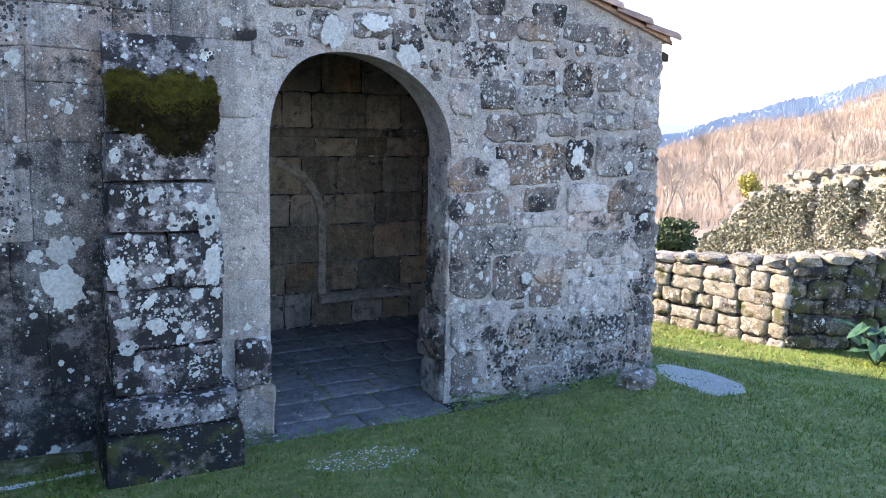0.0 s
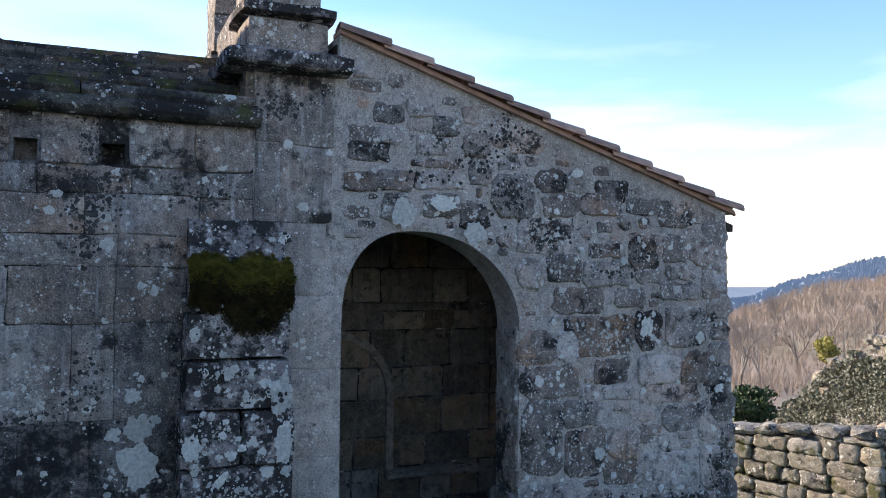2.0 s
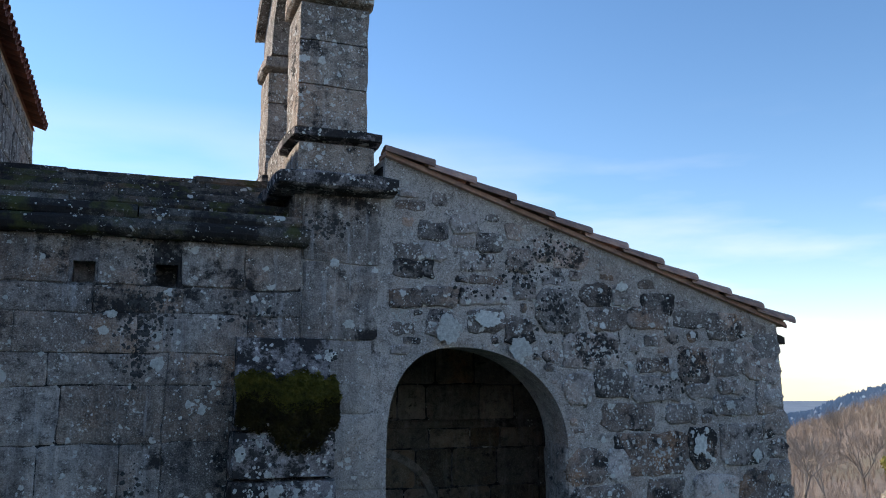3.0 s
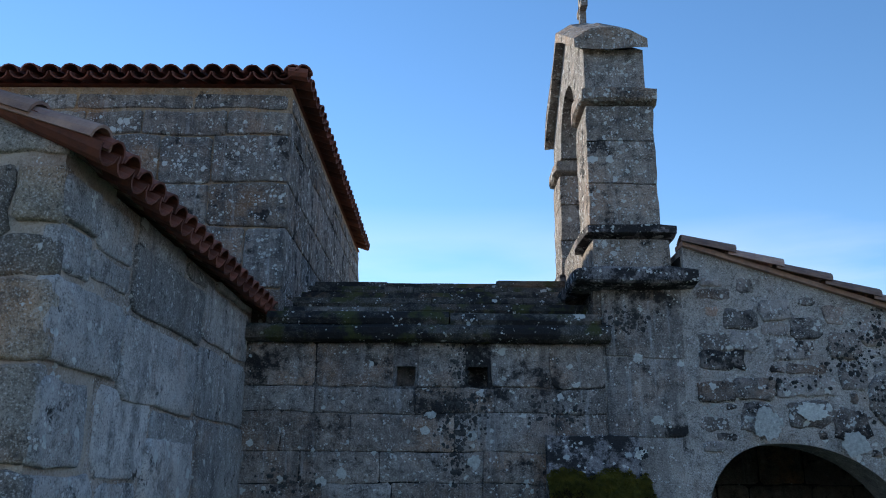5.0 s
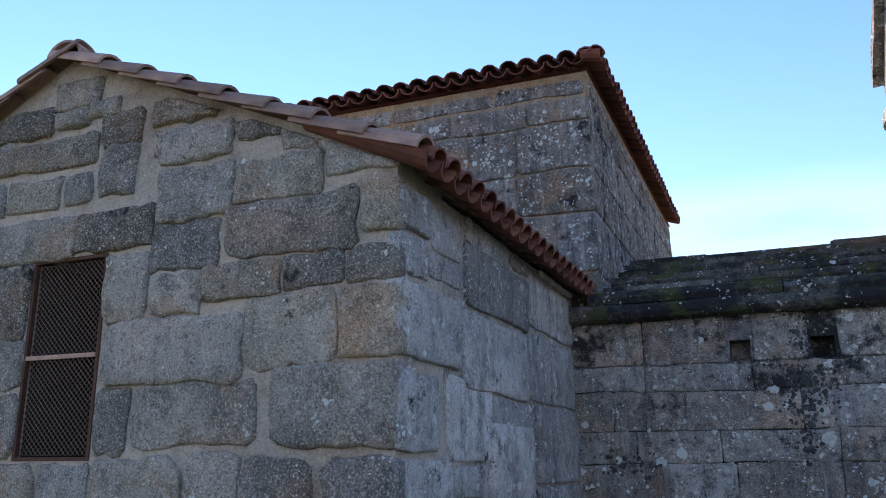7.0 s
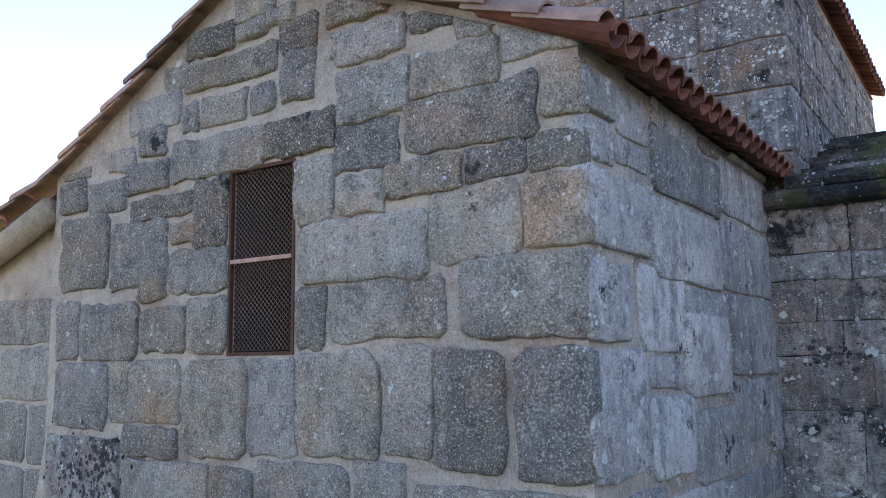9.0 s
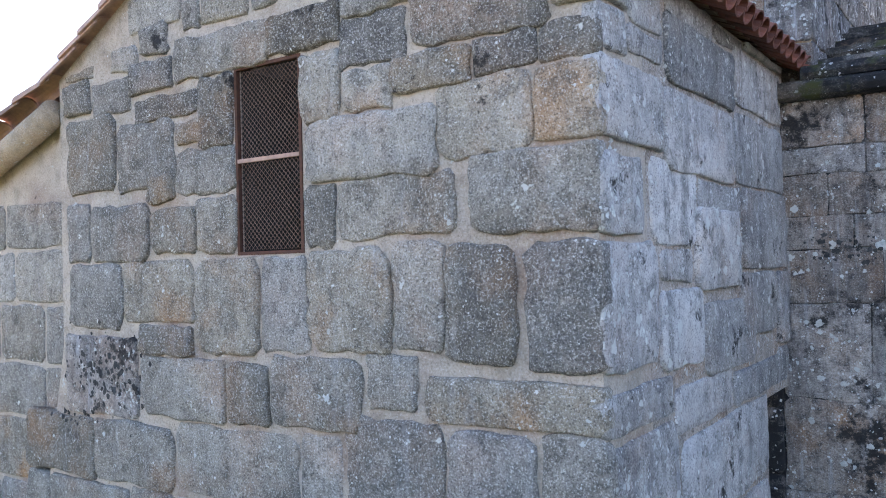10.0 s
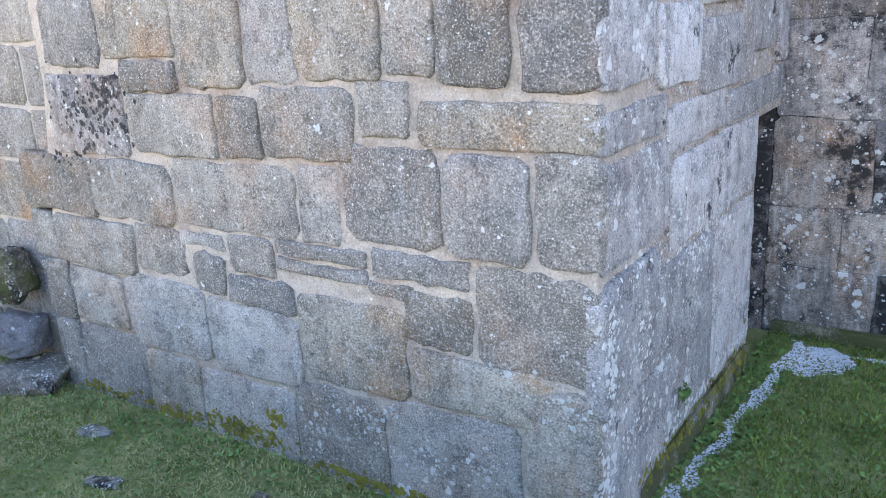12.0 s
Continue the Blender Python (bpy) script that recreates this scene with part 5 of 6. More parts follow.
prism(bm, [(0, -2.6), (RL, -2.6)] + [(RL * (1 - k / n_), ruin_top(RL * (1 - k / n_)) - 0.12) for k in range(n_ + 1)], PR, -0.8, -0.1)
held(part("core", bm, M_DRY), ruin)
for k in range(150):
    u = RL * RND.random()
    top = ruin_top(u)
    s_ = RND.uniform(0.10, 0.22)
    v = top - abs(RND.gauss(0, 0.42)) if k > 55 else top - 0.02
    c = PR(u, v, RND.uniform(-0.35, 0.02))
    held(part("stone", rock_mesh(c, s_ * 1.4, s_, s_ * 0.75, k * 1.3, RND.uniform(-0.5, 0.5), 1), M_DRY), ruin)


def leaf_cloud(name, places, mat, size, seed, parent=None, **tags):
    """Many small folded leaves at the given places."""
    rg = random.Random(seed)
    verts, faces = [], []
    for c in places:
        s_ = rg.uniform(*size)
        a = Vector((rg.gauss(0, 1), rg.gauss(0, 1), rg.gauss(0, 1))).normalized()
        b_ = a.cross(Vector((rg.gauss(0, 1), rg.gauss(0, 1), rg.gauss(0, 1)))).normalized()
        c = Vector(c)
        k = len(verts)
        fold = a.cross(b_) * s_ * 0.25
        verts += [c - a * s_, c + b_ * s_ * 0.6 + fold, c + a * s_, c - b_ * s_ * 0.6 + fold]
        faces += [(k, k + 1, k + 2), (k, k + 2, k + 3)]
    me = bpy.data.meshes.new(name)
    me.from_pydata(verts, [], faces)
    me.materials.append(mat)
    ob = new(name, me)
    if parent is not None:
        held(ob, parent)
    return tagged(ob, **tags)


rg = random.Random(3)
places = []
for k in range(32000):
    u = RL * rg.random()
    top = ruin_top(u) - 0.05
    v = top - abs(rg.gauss(0, 0.75)) - (0.0 if u < 3.6 else 0.38 + 0.3 * noise.noise((u, 1, 1)))
    if noise.noise((u * 1.3, v * 1.6, 7)) > -0.28:
        places.append(PR(u, v, rg.uniform(-0.1, 0.22)))
leaf_cloud("ivy", places, M_IVY, (0.022, 0.05), 5, None, label="dense grey-green ivy climbing over the ruined wall", category="ivy", kind="stuff")

# ---- shrubs and trees ----
def shrub(name, c, rx, rz, count, mat, size, seed, label, category="shrub"):
    rg2 = random.Random(seed)
    base = new(name)
    base.location = c
    tagged(base, label, category)
    bm = bmesh.new()
    pts2 = []
    for k in range(9):
        a, t = rg2.uniform(0, 6.28), rg2.uniform(0.3, 0.9)
        tip = Vector((math.cos(a) * rx * t, math.sin(a) * rx * t, rz * rg2.uniform(0.8, 1.7)))
        limb(bm, Vector(c), Vector(c) + tip, 0.03 * rz, 0.008 * rz)
    held(part("stems", bm, M_BARK), base)
    while len(pts2) < count:
        p = Vector((rg2.uniform(-1, 1), rg2.uniform(-1, 1), rg2.uniform(-1, 1)))
        r = p.length
        edge = 0.75 + 0.4 * noise.noise(p * 2 + Vector((seed, 0, 0)))
        if r < edge and r > 0.35 * rg2.random():
            pts2.append(Vector(c) + Vector((p.x * rx, p.y * rx, rz + p.z * rz)))
    leaf_cloud("crown", pts2, mat, size, seed, base)
    return base


def limb(bm, a, b, ra, rb, sides=4):
    d = (b - a).normalized()
    s_ = d.orthogonal().normalized()
    t = d.cross(s_)
    lo, hi = [[bm.verts.new(p + (s_ * math.cos(6.283 * k / sides) + t * math.sin(6.283 * k / sides)) * r) for k in range(sides)] for p, r in ((a, ra), (b, rb))]
    for k in range(sides):
        bm.faces.new((lo[k], lo[(k + 1) % sides], hi[(k + 1) % sides], hi[k]))


def grow(bm, rg2, a, d, length, r, depth):
    b = a + d * length
    limb(bm, a, b, r, r * 0.68, 5 if depth > 3 else 3)
    if depth == 0:
        return
    for k in range(rg2.choice((2, 3, 3))):
        nd = (d + Vector((rg2.gauss(0, 0.42), rg2.gauss(0, 0.42), rg2.gauss(0.10, 0.28)))).normalized()
        grow(bm, rg2, a + d * length * rg2.uniform(0.7, 1.0), nd, length * rg2.uniform(0.62, 0.86), r * 0.62, depth - 1)


def bare_tree(x, y, height, seed, depth=6):
    rg2 = random.Random(seed)
    z = land(x, y) - 0.2
    tree = new("bare_tree")
    tree.location = (x, y, z)
    tagged(tree, "leafless winter tree with fine grey-brown branches", "tree", group="trees on the hillside")
    bm = bmesh.new()
    a = Vector((x, y, z))
    d = Vector((rg2.gauss(0, 0.06), rg2.gauss(0, 0.06), 1)).normalized()
    limb(bm, a, a + d * height * 0.22, height * 0.022, height * 0.016, 6)
    held(part("trunk", bm, M_BARK), tree)
    bm = bmesh.new()
    for k in range(3):
        nd = (d + Vector((rg2.gauss(0, 0.35), rg2.gauss(0, 0.35), 0.2))).normalized()
        grow(bm, rg2, a + d * height * 0.215, nd, height * 0.22, height * 0.0125, depth)
    held(part("crown", bm, M_BRANCH), tree)
    return tree


def polar(az, r):
    return r * math.sin(radians(az)), r * math.cos(radians(az))


for az, r, h, s_ in ((55.2, 62, 7.5, 1), (43.5, 46, 5.0, 2), (44.8, 52, 4.5, 3), (51.5, 75, 6.0, 4), (47.0, 66, 5.5, 5), (57.5, 70, 8.0, 6), (53.5, 90, 7, 7), (42.2, 60, 6, 8), (49.2, 84, 6, 9), (59.5, 66, 7, 10), (45.8, 90, 6, 11)):
    bare_tree(*polar(az, r), h, s_)
x, y = polar(48.7, 64)
shrub("yellow_shrub", (x, y, land(x, y) + 0.9), 1.0, 1.1, 900, M_YELLOW, (0.08, 0.16), 21, "bright yellow-green shrub on the far slope")
x, y = polar(44.0, 27)
shrub("bramble_bush", (x, y, land(x, y) - 0.3), 1.25, 0.75, 2600, M_BUSH, (0.05, 0.1), 22, "dark green bramble bush beyond the wall", "bush")
shrub("evergreen_shrub", (-8.35, 3.05, 0.0), 0.5, 0.75, 2500, M_BROAD, (0.03, 0.06), 23, "bright green evergreen shrub by the annex wall")

# winter woods: a haze of upright twigs on the hillsides
rg = random.Random(12)
verts, faces = [], []
for k in range(8500):
    az, r = rg.uniform(36, 66), 42 + 140 * rg.random() ** 0.8
    x, y = polar(az, r)
    z = land(x, y)
    h = rg.uniform(0.7, 1.9) * (0.7 + r / 300)
    for j in range(13):
        a = rg.uniform(0, 6.28)
        t = rg.uniform(0.2, 1.0)
        lean = Vector((math.cos(a) * 0.6 * h * t, math.sin(a) * 0.6 * h * t, h * rg.uniform(0.6, 1.0)))
        w = Vector((-math.sin(a), math.cos(a), 0)) * 0.010 * (0.6 + r / 110)
        b0 = Vector((x, y, z + h * 0.15 * rg.random()))
        q = len(verts)
        verts += [b0 - w, b0 + w, b0 + lean]
        faces.append((q, q + 1, q + 2))
me = bpy.data.meshes.new("winter_woods")
me.from_pydata(verts, [], faces)
me.materials.append(M_TWIG)
tagged(new("winter_woods", me), "brown leafless woods covering the hillside", "woods", kind="stuff")
# conifers on the far ridge, distance haze put into their pale blue colour
verts, faces = [], []
for k in range(7000):
    az = rg.uniform(34, 68)
    r = 690 + rg.uniform(-160, 15)
    x, y = polar(az, r)
    z = land(x, y)
    h = rg.uniform(1.5, 3.6)
    q = len(verts)
    w = h * 0.3
    verts += [Vector((x - w, y + w, z - 1)), Vector((x + w, y - w, z - 1)), Vector((x + w * 0.3, y, z + h)), Vector((x + w, y + w, z - 1)), Vector((x - w, y - w, z - 1))]
    faces += [(q, q + 1, q + 2), (q + 3, q + 4, q + 2)]
me = bpy.data.meshes.new("far_conifers")
me.from_pydata(verts, [], faces)
me.materials.append(M_CONIFER_HAZE)
tagged(new("far_conifers", me), "conifers along the distant ridge, coloured blue-grey for distance haze", "woods", kind="stuff")

# ---- lawn details ----
def patch(u, v):
    """Bare gravel: by the porch corner, before the door and along the transept's drip line."""
    if ((u - 7.12) / 0.34) ** 2 + ((v - 6.72) / 0.62) ** 2 < 1 + 0.6 * noise.noise((u * 4, v * 4, 0)):
        return True
    gx = -1.62 - 0.07 * (7.0 - v)
    if 3.2 < v < 7.1 and abs(u - gx - 0.05 * noise.noise((3, v * 3, 2))) < 0.045 + 0.09 * noise.noise((u * 9, v * 6, 2)):
        return True
    if ((u + 1.42) / 0.25) ** 2 + ((v - 6.75) / 0.3) ** 2 < 1 + 0.7 * noise.noise((u * 5, v * 5, 1)):
        return True
    return -1.5 < u < 0.6 and abs(v - 7.0 - 0.03 * u) < 0.035 + 0.06 * noise.noise((u * 3, v, 5))


def worn(u, v):
    return ((u - 2.7) / 0.5) ** 2 + ((v - 6.35) / 0.22) ** 2 < 1 + 0.8 * noise.noise((u * 3, v * 3, 6))


def built(u, v):
    if v > G - 0.02 and u < S + 0.02 and u > -10:
        return True
    if v > W - 0.02 and u < 6.8:
        return True
    return 0.55 < u < 1.75 and v > 6.6 or 2.1 < u < 4.0 and v > 6.97 and u + v < 11.2


rg = random.Random(31)
gv, gf, cv, cf, pv, pf = [], [], [], [], [], []
for k in range(290000):
    if k % 3:
        u, v = rg.uniform(-2.2, 13), rg.uniform(2.8, 11.2)
    else:
        u, v = rg.uniform(-9.2, 0.5), rg.uniform(1.4, 7.2)
    if built(u, v):
        continue
    z = land(u, v)
    if patch(u, v):
        if rg.random() < 0.7:
            s_ = rg.uniform(0.004, 0.012)
            q = len(pv)
            pv += [Vector((u + s_, v, z)), Vector((u - s_ * 0.5, v + s_ * 0.8, z)), Vector((u - s_ * 0.6, v - s_ * 0.8, z)), Vector((u, v, z + s_ * 1.1))]
            pf += [(q, q + 1, q + 3), (q + 1, q + 2, q + 3), (q + 2, q, q + 3)]
        continue
    if worn(u, v) and rg.random() < 0.4:
        s_, q = rg.uniform(0.005, 0.014), len(pv)
        pv += [Vector((u + s_, v, z)), Vector((u - s_ * 0.5, v + s_ * 0.8, z)), Vector((u - s_ * 0.6, v - s_ * 0.8, z)), Vector((u, v, z + s_ * 0.8))]
        pf += [(q, q + 1, q + 3), (q + 1, q + 2, q + 3), (q + 2, q, q + 3)]
        continue
    tuft = noise.noise((u * 1.5, v * 1.5, 8))
    bare = noise.noise((u * 0.9, v * 0.9, 15))
    thin = 0.7 if worn(u, v) else (0.35 if u < -2.2 and bare > -0.15 else 0.12 if bare > 0.25 else 0.0)
    if rg.random() < thin:
        continue
    foot = min(abs(v - W), 9) < 0.45 and 1.7 < u < 6.8 or abs(v - G) < 0.35 and u < S or u < S + 0.4 and v > G
    if rg.random() < (0.45 if foot else 0.34 if u < -2 else 0.16 + 0.25 * max(0, tuft)):
        s_ = rg.uniform(0.008, 0.024 if foot else 0.019)
        a = rg.uniform(0, 6.28)
        c = Vector((u, v, z + rg.uniform(0.01, 0.11 if foot and u > 0 else 0.04)))
        e1 = Vector((math.cos(a), math.sin(a), rg.uniform(-0.5, 0.5))) * s_
        e2 = Vector((-math.sin(a), math.cos(a), rg.uniform(-0.5, 0.5))) * s_
        q = len(cv)
        cv += [c - e1, c + e2 * 0.8, c + e1, c - e2 * 0.8]
        cf += [(q, q + 1, q + 2, q + 3)]
    else:
        h = rg.uniform(0.018, 0.055) * (1 + 0.8 * tuft)
        a = rg.uniform(0, 6.28)
        w = Vector((math.cos(a), math.sin(a), 0)) * rg.uniform(0.0035, 0.0075)
        tip = Vector((u + rg.gauss(0, 0.025), v + rg.gauss(0, 0.025), z + h))
        q = len(gv)
        gv += [Vector((u, v, z - 0.005)) - w, Vector((u, v, z - 0.005)) + w, tip]
        gf.append((q, q + 1, q + 2))
for k in range(26000):
    c = rg.random()
    u, v = (rg.uniform(6.6, 7.7), rg.uniform(5.7, 7.5)) if c < 0.4 else (rg.uniform(-2.0, -1.1), rg.uniform(3.2, 7.15)) if c < 0.85 else (rg.uniform(-1.5, 0.6), rg.uniform(6.85, 7.15))
    if patch(u, v) and not built(u, v):
        s_, z, q = rg.uniform(0.004, 0.013), land(u, v), len(pv)
        pv += [Vector((u + s_, v, z)), Vector((u - s_ * 0.5, v + s_ * 0.8, z)), Vector((u - s_ * 0.6, v - s_ * 0.8, z)), Vector((u + rg.uniform(-s_, s_) * 0.4, v, z + s_ * 1.1))]
        pf += [(q, q + 1, q + 3), (q + 1, q + 2, q + 3), (q + 2, q, q + 3)]
dv, df = [], []
for k in range(52000):
    u, v = (rg.uniform(-9, -1), rg.uniform(1.5, 3.5)) if k % 3 else (rg.uniform(-1.5, 11), rg.uniform(3, 8.5))
    if built(u, v) or noise.noise((u * 1.3, v * 1.3, 21)) < (-0.1 if u < -1 else 0.12):
        continue
    z, a, L = land(u, v), rg.uniform(0, 6.28), rg.uniform(0.015, 0.04)
    w = Vector((-math.sin(a), math.cos(a), 0)) * 0.004
    q = len(dv)
    dv += [Vector((u, v, z + 0.012)) - w, Vector((u, v, z + 0.012)) + w, Vector((u + math.cos(a) * L, v + math.sin(a) * L, z + rg.uniform(0.015, 0.04)))]
    df.append((q, q + 1, q + 2))
for name, vv, ff, mat, lab, cat in (("dry_grass", dv, df, M_DRYGRASS, "withered straw-coloured blades scattered through the lawn", "grass"), ("grass", gv, gf, M_GRASS, "short winter grass of the lawn", "grass"), ("clover", cv, cf, M_CLOVER, "small clover leaves among the grass and at the wall foot", "weeds"),
                                    ("gravel", pv, pf, M_GRAVEL, "loose pale gravel on bare ground", "gravel")):
    me = bpy.data.meshes.new(name)
    me.from_pydata(vv, [], ff)
    me.materials.append(mat)
    tagged(new(name, me), lab, cat, kind="stuff")

# loose rocks
def rock(x, y, z, rx, ry, rz, seed, label, mat=M_BUTTRESS, turn=0.3):
    bm = rock_mesh((x, y, z), rx, ry, rz, seed, turn, 3)
    return tagged(part("rock", bm, mat, None, label), category="rock")


rock(6.3, 6.86, 0.02, 0.30, 0.2, 0.17, 2.2, "lichen-grey boulder in the grass at the porch corner", M_RUBBLE)
rock(-7.36, 3.36, 0.98, 0.2, 0.18, 0.28, 3.1, "mossy dark boulder resting against the annex wall", M_DRY_DARK)
rock(-7.40, 3.36, 0.42, 0.26, 0.24, 0.22, 5.4, "rounded dark boulder at the foot of the wall", M_PAVE)
rock(-7.20, 3.30, 0.08, 0.4, 0.3, 0.14, 8.4, "low earthy stone under the boulders", M_DRY)
for k, (x, y) in enumerate(((-3.3, 2.72), (-3.1, 2.5), (-4.1, 3.0), (-5.2, 2.6), (-5.9, 3.0), (-4.6, 2.5), (-3.7, 2.35))):
    rock(x, y, 0.01, RND.uniform(0.05, 0.2), RND.uniform(0.05, 0.12), 0.035, k * 2.7, "flat grey stone sunk in the turf", M_DRY)

# broad-leaved plant in front of the yard wall
dock = new("broad_leaved_plant")
DX = 11.3
DZ = land(DX, 7.25)
dock.location = (DX, 7.25, DZ)
tagged(dock, "clump of broad glossy green leaves by the wall", "plant")
for k in range(16):
    a, t = k * 2.4, 0.12 + 0.03 * k
    c = Vector((DX + math.cos(a) * t * 0.8, 7.25 + math.sin(a) * t * 0.8, DZ + 0.14 + 0.42 * (k % 5) / 4))
    out = Vector((math.cos(a), math.sin(a), -0.8 + 0.5 * (k % 3))).normalized()
    side = out.cross(Vector((0, 0, 1))).normalized()
    s_ = RND.uniform(0.18, 0.28)
    bm = bmesh.new()
    rib = [bm.verts.new(c + out * s_ * q + Vector((0, 0, 0.05 * math.sin(q * 2)))) for q in (-0.6, 0.0, 0.6, 1.2)]
    lf = [bm.verts.new(c + out * s_ * q + side * s_ * wq + Vector((0, 0, 0.03))) for q, wq in ((-0.45, 0.45), (0.1, 0.55), (0.7, 0.35))]
    rt = [bm.verts.new(c + out * s_ * q - side * s_ * wq + Vector((0, 0, 0.03))) for q, wq in ((-0.45, 0.45), (0.1, 0.55), (0.7, 0.35))]
    for sd in (lf, rt):
        bm.faces.new((rib[0], rib[1], sd[0]))
        bm.faces.new((rib[1], sd[1], sd[0]))
        bm.faces.new((rib[1], rib[2], sd[2], sd[1]))
        bm.faces.new((rib[2], rib[3], sd[2]))
    limb(bm, Vector((DX, 7.25, DZ - 0.02)), c, 0.008, 0.005, 3)
    held(part("leaf", bm, M_DOCK), dock)

# small fern in a joint of the transept side
rg = random.Random(77)
leaf_cloud("small_fern", [Vector((S + 0.02 + rg.uniform(0, 0.05), 4.72 + rg.gauss(0, 0.04), 0.52 + rg.gauss(0, 0.035))) for k in range(40)], M_CLOVER, (0.015, 0.03), 78, None, label="tiny green fern growing from a wall joint", category="fern")

# crusts of algae and colonies of lichen, grown onto whatever stone lies under them
bpy.context.view_layer.update()
GRAPH = bpy.context.evaluated_depsgraph_get()


def growths(name, owner, plane, mat, size, density, *spots):
    """Ragged small thalli strewn round each spot (place u, v and reach along u and v), lying on the masonry."""
    rg3 = random.Random(len(spots) * 31 + density)
    verts, faces = [], []
    inward = (plane(0, 0, 0) - plane(0, 0, 1)).normalized()
    for u0, v0, ru, rv in spots:
        for k in range(max(10, min(260, int(density * ru * rv * 9)))):
            u, v = rg3.gauss(u0, ru * 0.6), rg3.gauss(v0, rv * 0.6)
            hit, at, nrm, _, _, _ = scene.ray_cast(GRAPH, plane(u, v, 0.25), inward, distance=0.4)
            if not hit or nrm.dot(inward) > -0.5:
                continue
            e1 = nrm.orthogonal().normalized()
            e2 = nrm.cross(e1)
            r = size[0] + (size[1] - size[0]) * rg3.random() ** 2.2
            q, turn, n_ = len(verts), rg3.uniform(0, 6.28), 9
            for j in range(n_):
                a, rr = turn + 6.283 * j / n_, r * rg3.uniform(0.55, 1.25)
                verts.append(at + nrm * 0.003 + e1 * rr * math.cos(a) + e2 * rr * math.sin(a))
            verts.append(at + nrm * 0.006)
            faces += [(q + n_, q + j, q + (j + 1) % n_) for j in range(n_)]
    me = bpy.data.meshes.new(name)
    me.from_pydata(verts, [], faces)
    me.materials.append(mat)
    return tagged(held(new(name, me), owner), kind="stuff")


# the tall narrow spot beside the buttress paints its shadow as well as algae
growths("algae_crust", wall_nave, PW, M_CRUST, (0.006, 0.026), 300,
         (0.06, 4.25, 0.10, 0.24), (0.12, 3.80, 0.12, 0.24), (0.97, 3.78, 0.27, 0.12), (-0.02, 3.56, 0.10, 0.28), (-0.02, 2.24, 0.12, 0.27), (-0.46, 1.96, 0.33, 0.10), (-0.02, 4.21, 0.11, 0.25), (-0.05, 3.71, 0.13, 0.34), (1.52, 4.65, 0.17, 0.11), (-1.53, 3.18, 0.25, 0.12), (1.55, 4.62, 0.16, 0.13), (0.69, 1.67, 0.07, 0.57), (0.29, 0.50, 0.44, 0.20), (0.61, 0.95, 0.16, 0.29), (0.01, 1.45, 0.12, 0.18))
growths("lichen_colony", wall_nave, PW, M_LICHEN, (0.006, 0.024), 240,
         (0.41, 3.05, 0.06, 0.12), (0.59, 3.19, 0.06, 0.12), (-0.43, 2.21, 0.24, 0.18))
growths("algae_crust", buttress, on_y(6.87), M_CRUST, (0.006, 0.026), 420,
         (1.31, 3.52, 0.24, 0.09), (1.20, 2.69, 0.36, 0.10), (1.18, 2.07, 0.41, 0.02), (1.17, 1.58, 0.42, 0.03), (1.38, 0.86, 0.22, 0.15), (1.15, 1.11, 0.42, 0.03), (0.91, 0.48, 0.25, 0.08), (1.17, 1.83, 0.05, 0.19), (0.93, 1.91, 0.13, 0.09), (0.89, 2.35, 0.05, 0.13), (1.14, 0.64, 0.38, 0.04), (1.41, 2.14, 0.19, 0.04), (1.52, 3.40, 0.06, 0.13))
growths("lichen_colony", buttress, on_y(6.87), M_LICHEN, (0.006, 0.024), 240,
         (1.16, 1.33, 0.37, 0.17), (1.56, 2.26, 0.05, 0.19), (1.56, 1.80, 0.06, 0.17), (0.89, 1.77, 0.08, 0.18), (1.14, 2.36, 0.27, 0.08), (0.94, 2.77, 0.11, 0.10), (1.32, 0.41, 0.24, 0.05), (1.43, 0.85, 0.19, 0.12), (1.22, 3.47, 0.35, 0.11))
growths("algae_crust", wall_porch, PW, M_CRUST, (0.006, 0.026), 300,
         (3.88, 3.94, 0.19, 0.18), (3.85, 4.53, 0.23, 0.15), (5.44, 3.39, 0.15, 0.16), (5.04, 3.18, 0.24, 0.07), (3.53, 4.29, 0.23, 0.15), (2.99, 4.07, 0.24, 0.05), (2.35, 4.29, 0.17, 0.04), (6.52, 1.02, 0.18, 0.21), (5.57, 0.61, 0.74, 0.15), (4.95, 0.74, 0.17, 0.14), (6.17, 0.20, 0.44, 0.18), (5.76, 0.11, 0.46, 0.12), (4.75, 0.38, 0.19, 0.22), (3.82, 3.99, 0.12, 0.15), (4.36, 3.61, 0.27, 0.11))
growths("lichen_colony", wall_porch, PW, M_LICHEN, (0.006, 0.024), 240,
         (5.51, 0.35, 0.37, 0.09), (5.02, 0.70, 0.10, 0.09), (6.18, 1.08, 0.21, 0.08), (4.99, 1.30, 0.07, 0.16), (5.05, 2.55, 0.33, 0.17), (2.76, 3.77, 0.21, 0.09), (4.25, 3.54, 0.25, 0.10), (5.76, 2.14, 0.16, 0.09), (6.22, 0.53, 0.35, 0.14), (4.39, 3.21, 0.15, 0.07), (2.23, 3.83, 0.20, 0.09))
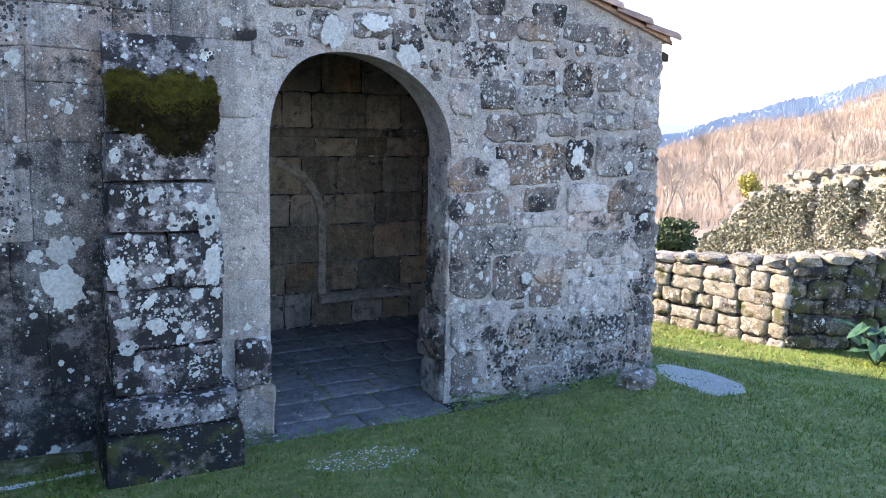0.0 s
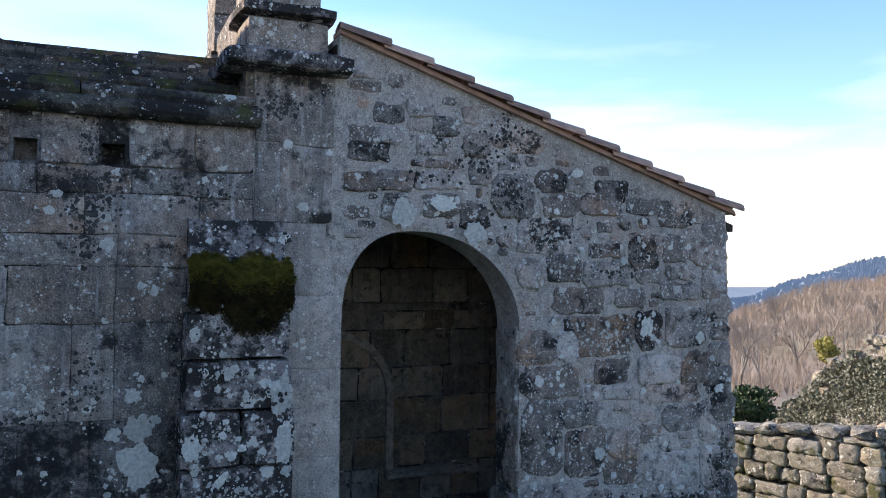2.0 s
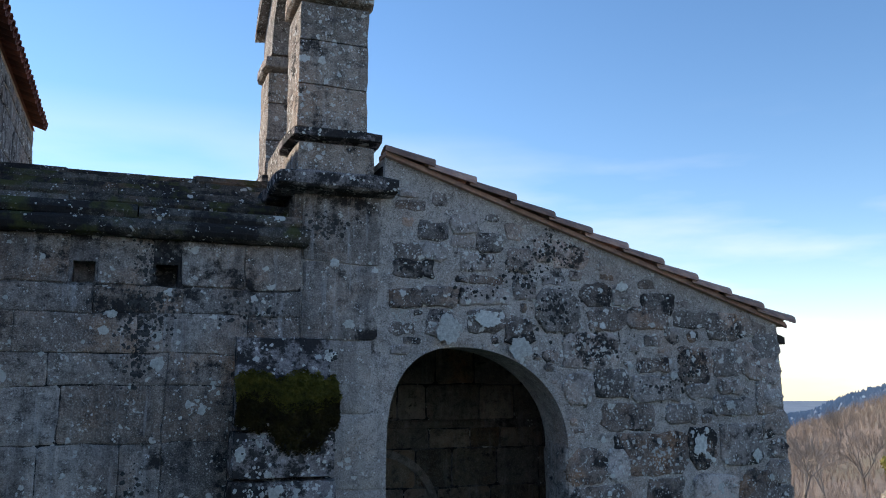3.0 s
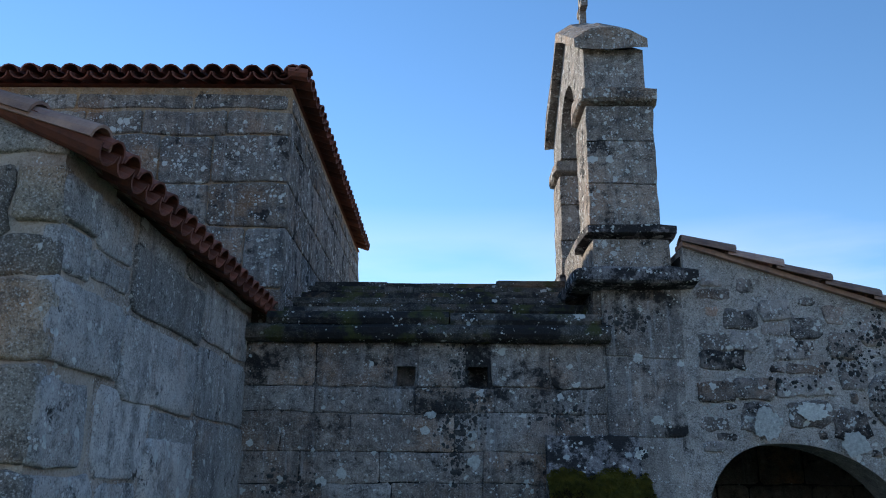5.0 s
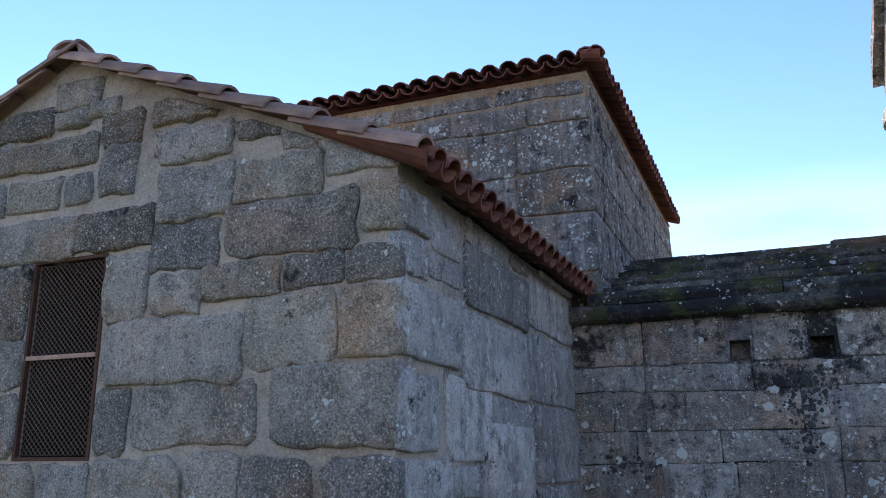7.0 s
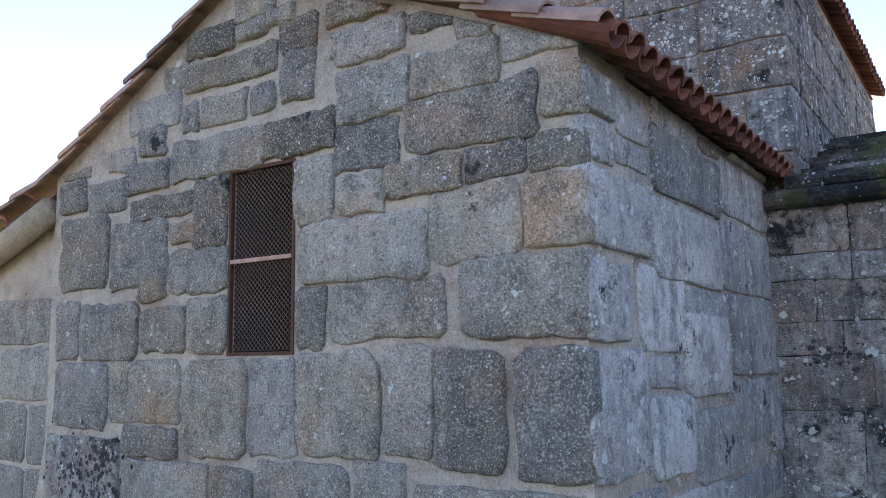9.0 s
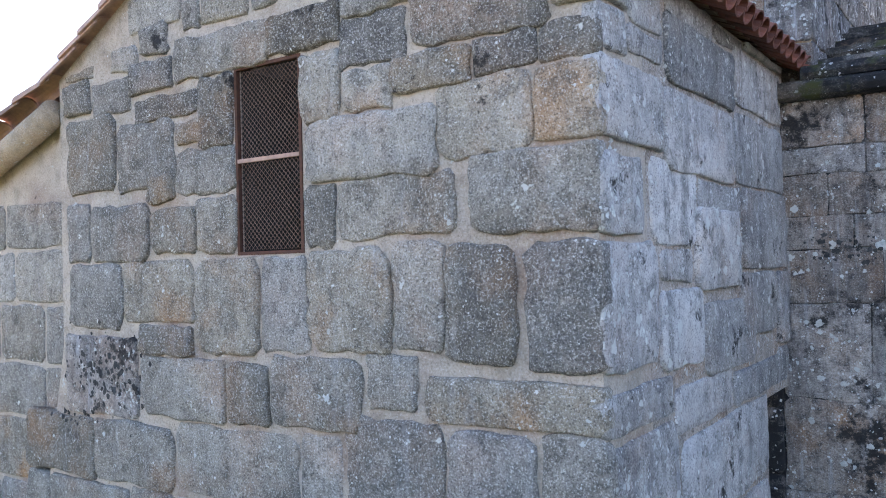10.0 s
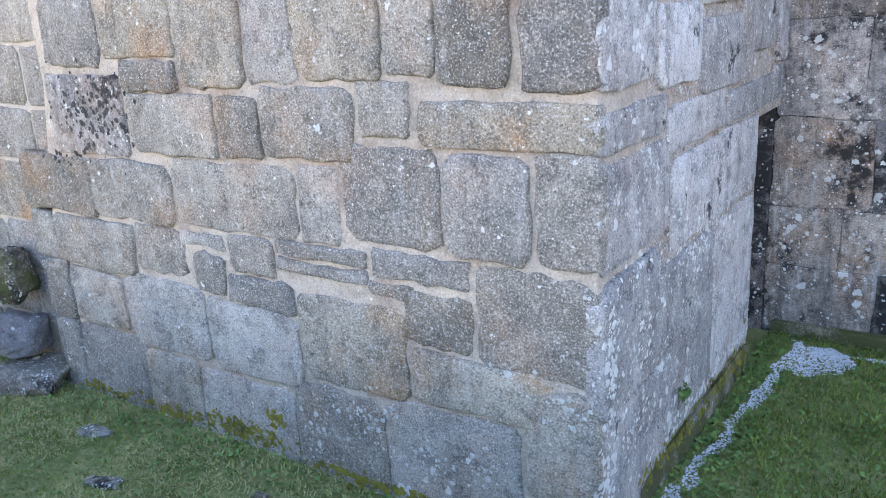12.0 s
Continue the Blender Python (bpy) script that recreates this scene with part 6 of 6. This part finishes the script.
growths("lichen_colony", wall_transept, PG, M_LICHEN, (0.006, 0.024), 170,
         (-3.55, 0.53, 0.20, 0.16), (-2.08, 0.94, 0.14, 0.13), (-3.97, 0.31, 0.14, 0.11), (-2.45, 1.09, 0.16, 0.05), (-5.61, 2.35, 0.05, 0.15), (-3.12, 0.33, 0.17, 0.12), (-1.95, 1.51, 0.04, 0.18), (-2.78, 0.39, 0.24, 0.10))
growths("algae_crust", wall_transept, PG, M_CRUST, (0.006, 0.026), 300,
         (-5.89, 2.41, 0.36, 0.23), (-6.40, 2.04, 0.27, 0.06))
growths("lichen_colony", wall_side, PS, M_LICHEN, (0.006, 0.024), 170,
         (3.88, 2.76, 0.11, 0.09), (3.85, 1.62, 0.15, 0.08), (3.99, 1.18, 0.16, 0.24), (3.74, 4.62, 0.06, 0.06), (3.52, 3.41, 0.07, 0.08), (5.07, 1.48, 0.83, 0.23), (3.62, 3.72, 0.11, 0.14), (3.92, 0.65, 0.28, 0.18))
growths("lichen_colony", tower, PTF, M_LICHEN, (0.006, 0.024), 110,
         (-2.38, 5.67, 0.12, 0.06), (-1.89, 5.87, 0.23, 0.12), (-1.89, 5.41, 0.11, 0.09), (-2.76, 6.15, 0.18, 0.12), (-2.06, 6.36, 0.35, 0.18))
growths("moss_tufts", wall_transept, PG, M_MOSS, (0.008, 0.03), 900, (-6.4, 0.05, 0.3, 0.05), (-5.5, 0.06, 0.4, 0.07), (-4.7, 0.12, 0.35, 0.08), (-4.35, 0.3, 0.08, 0.06), (-3.6, 0.05, 0.5, 0.05), (-2.6, 0.04, 0.4, 0.04))
growths("moss_tufts", wall_side, PS, M_MOSS, (0.008, 0.03), 700, (4.6, 0.2, 0.5, 0.06), (5.6, 0.2, 0.6, 0.06), (6.2, 0.15, 0.2, 0.1))
growths("lichen_colony", wall_side, PS, M_LICHEN, (0.008, 0.03), 300, (5.0, 0.33, 0.8, 0.05), (5.9, 0.35, 0.5, 0.06), (3.55, 1.2, 0.08, 0.35), (3.55, 0.5, 0.1, 0.3))
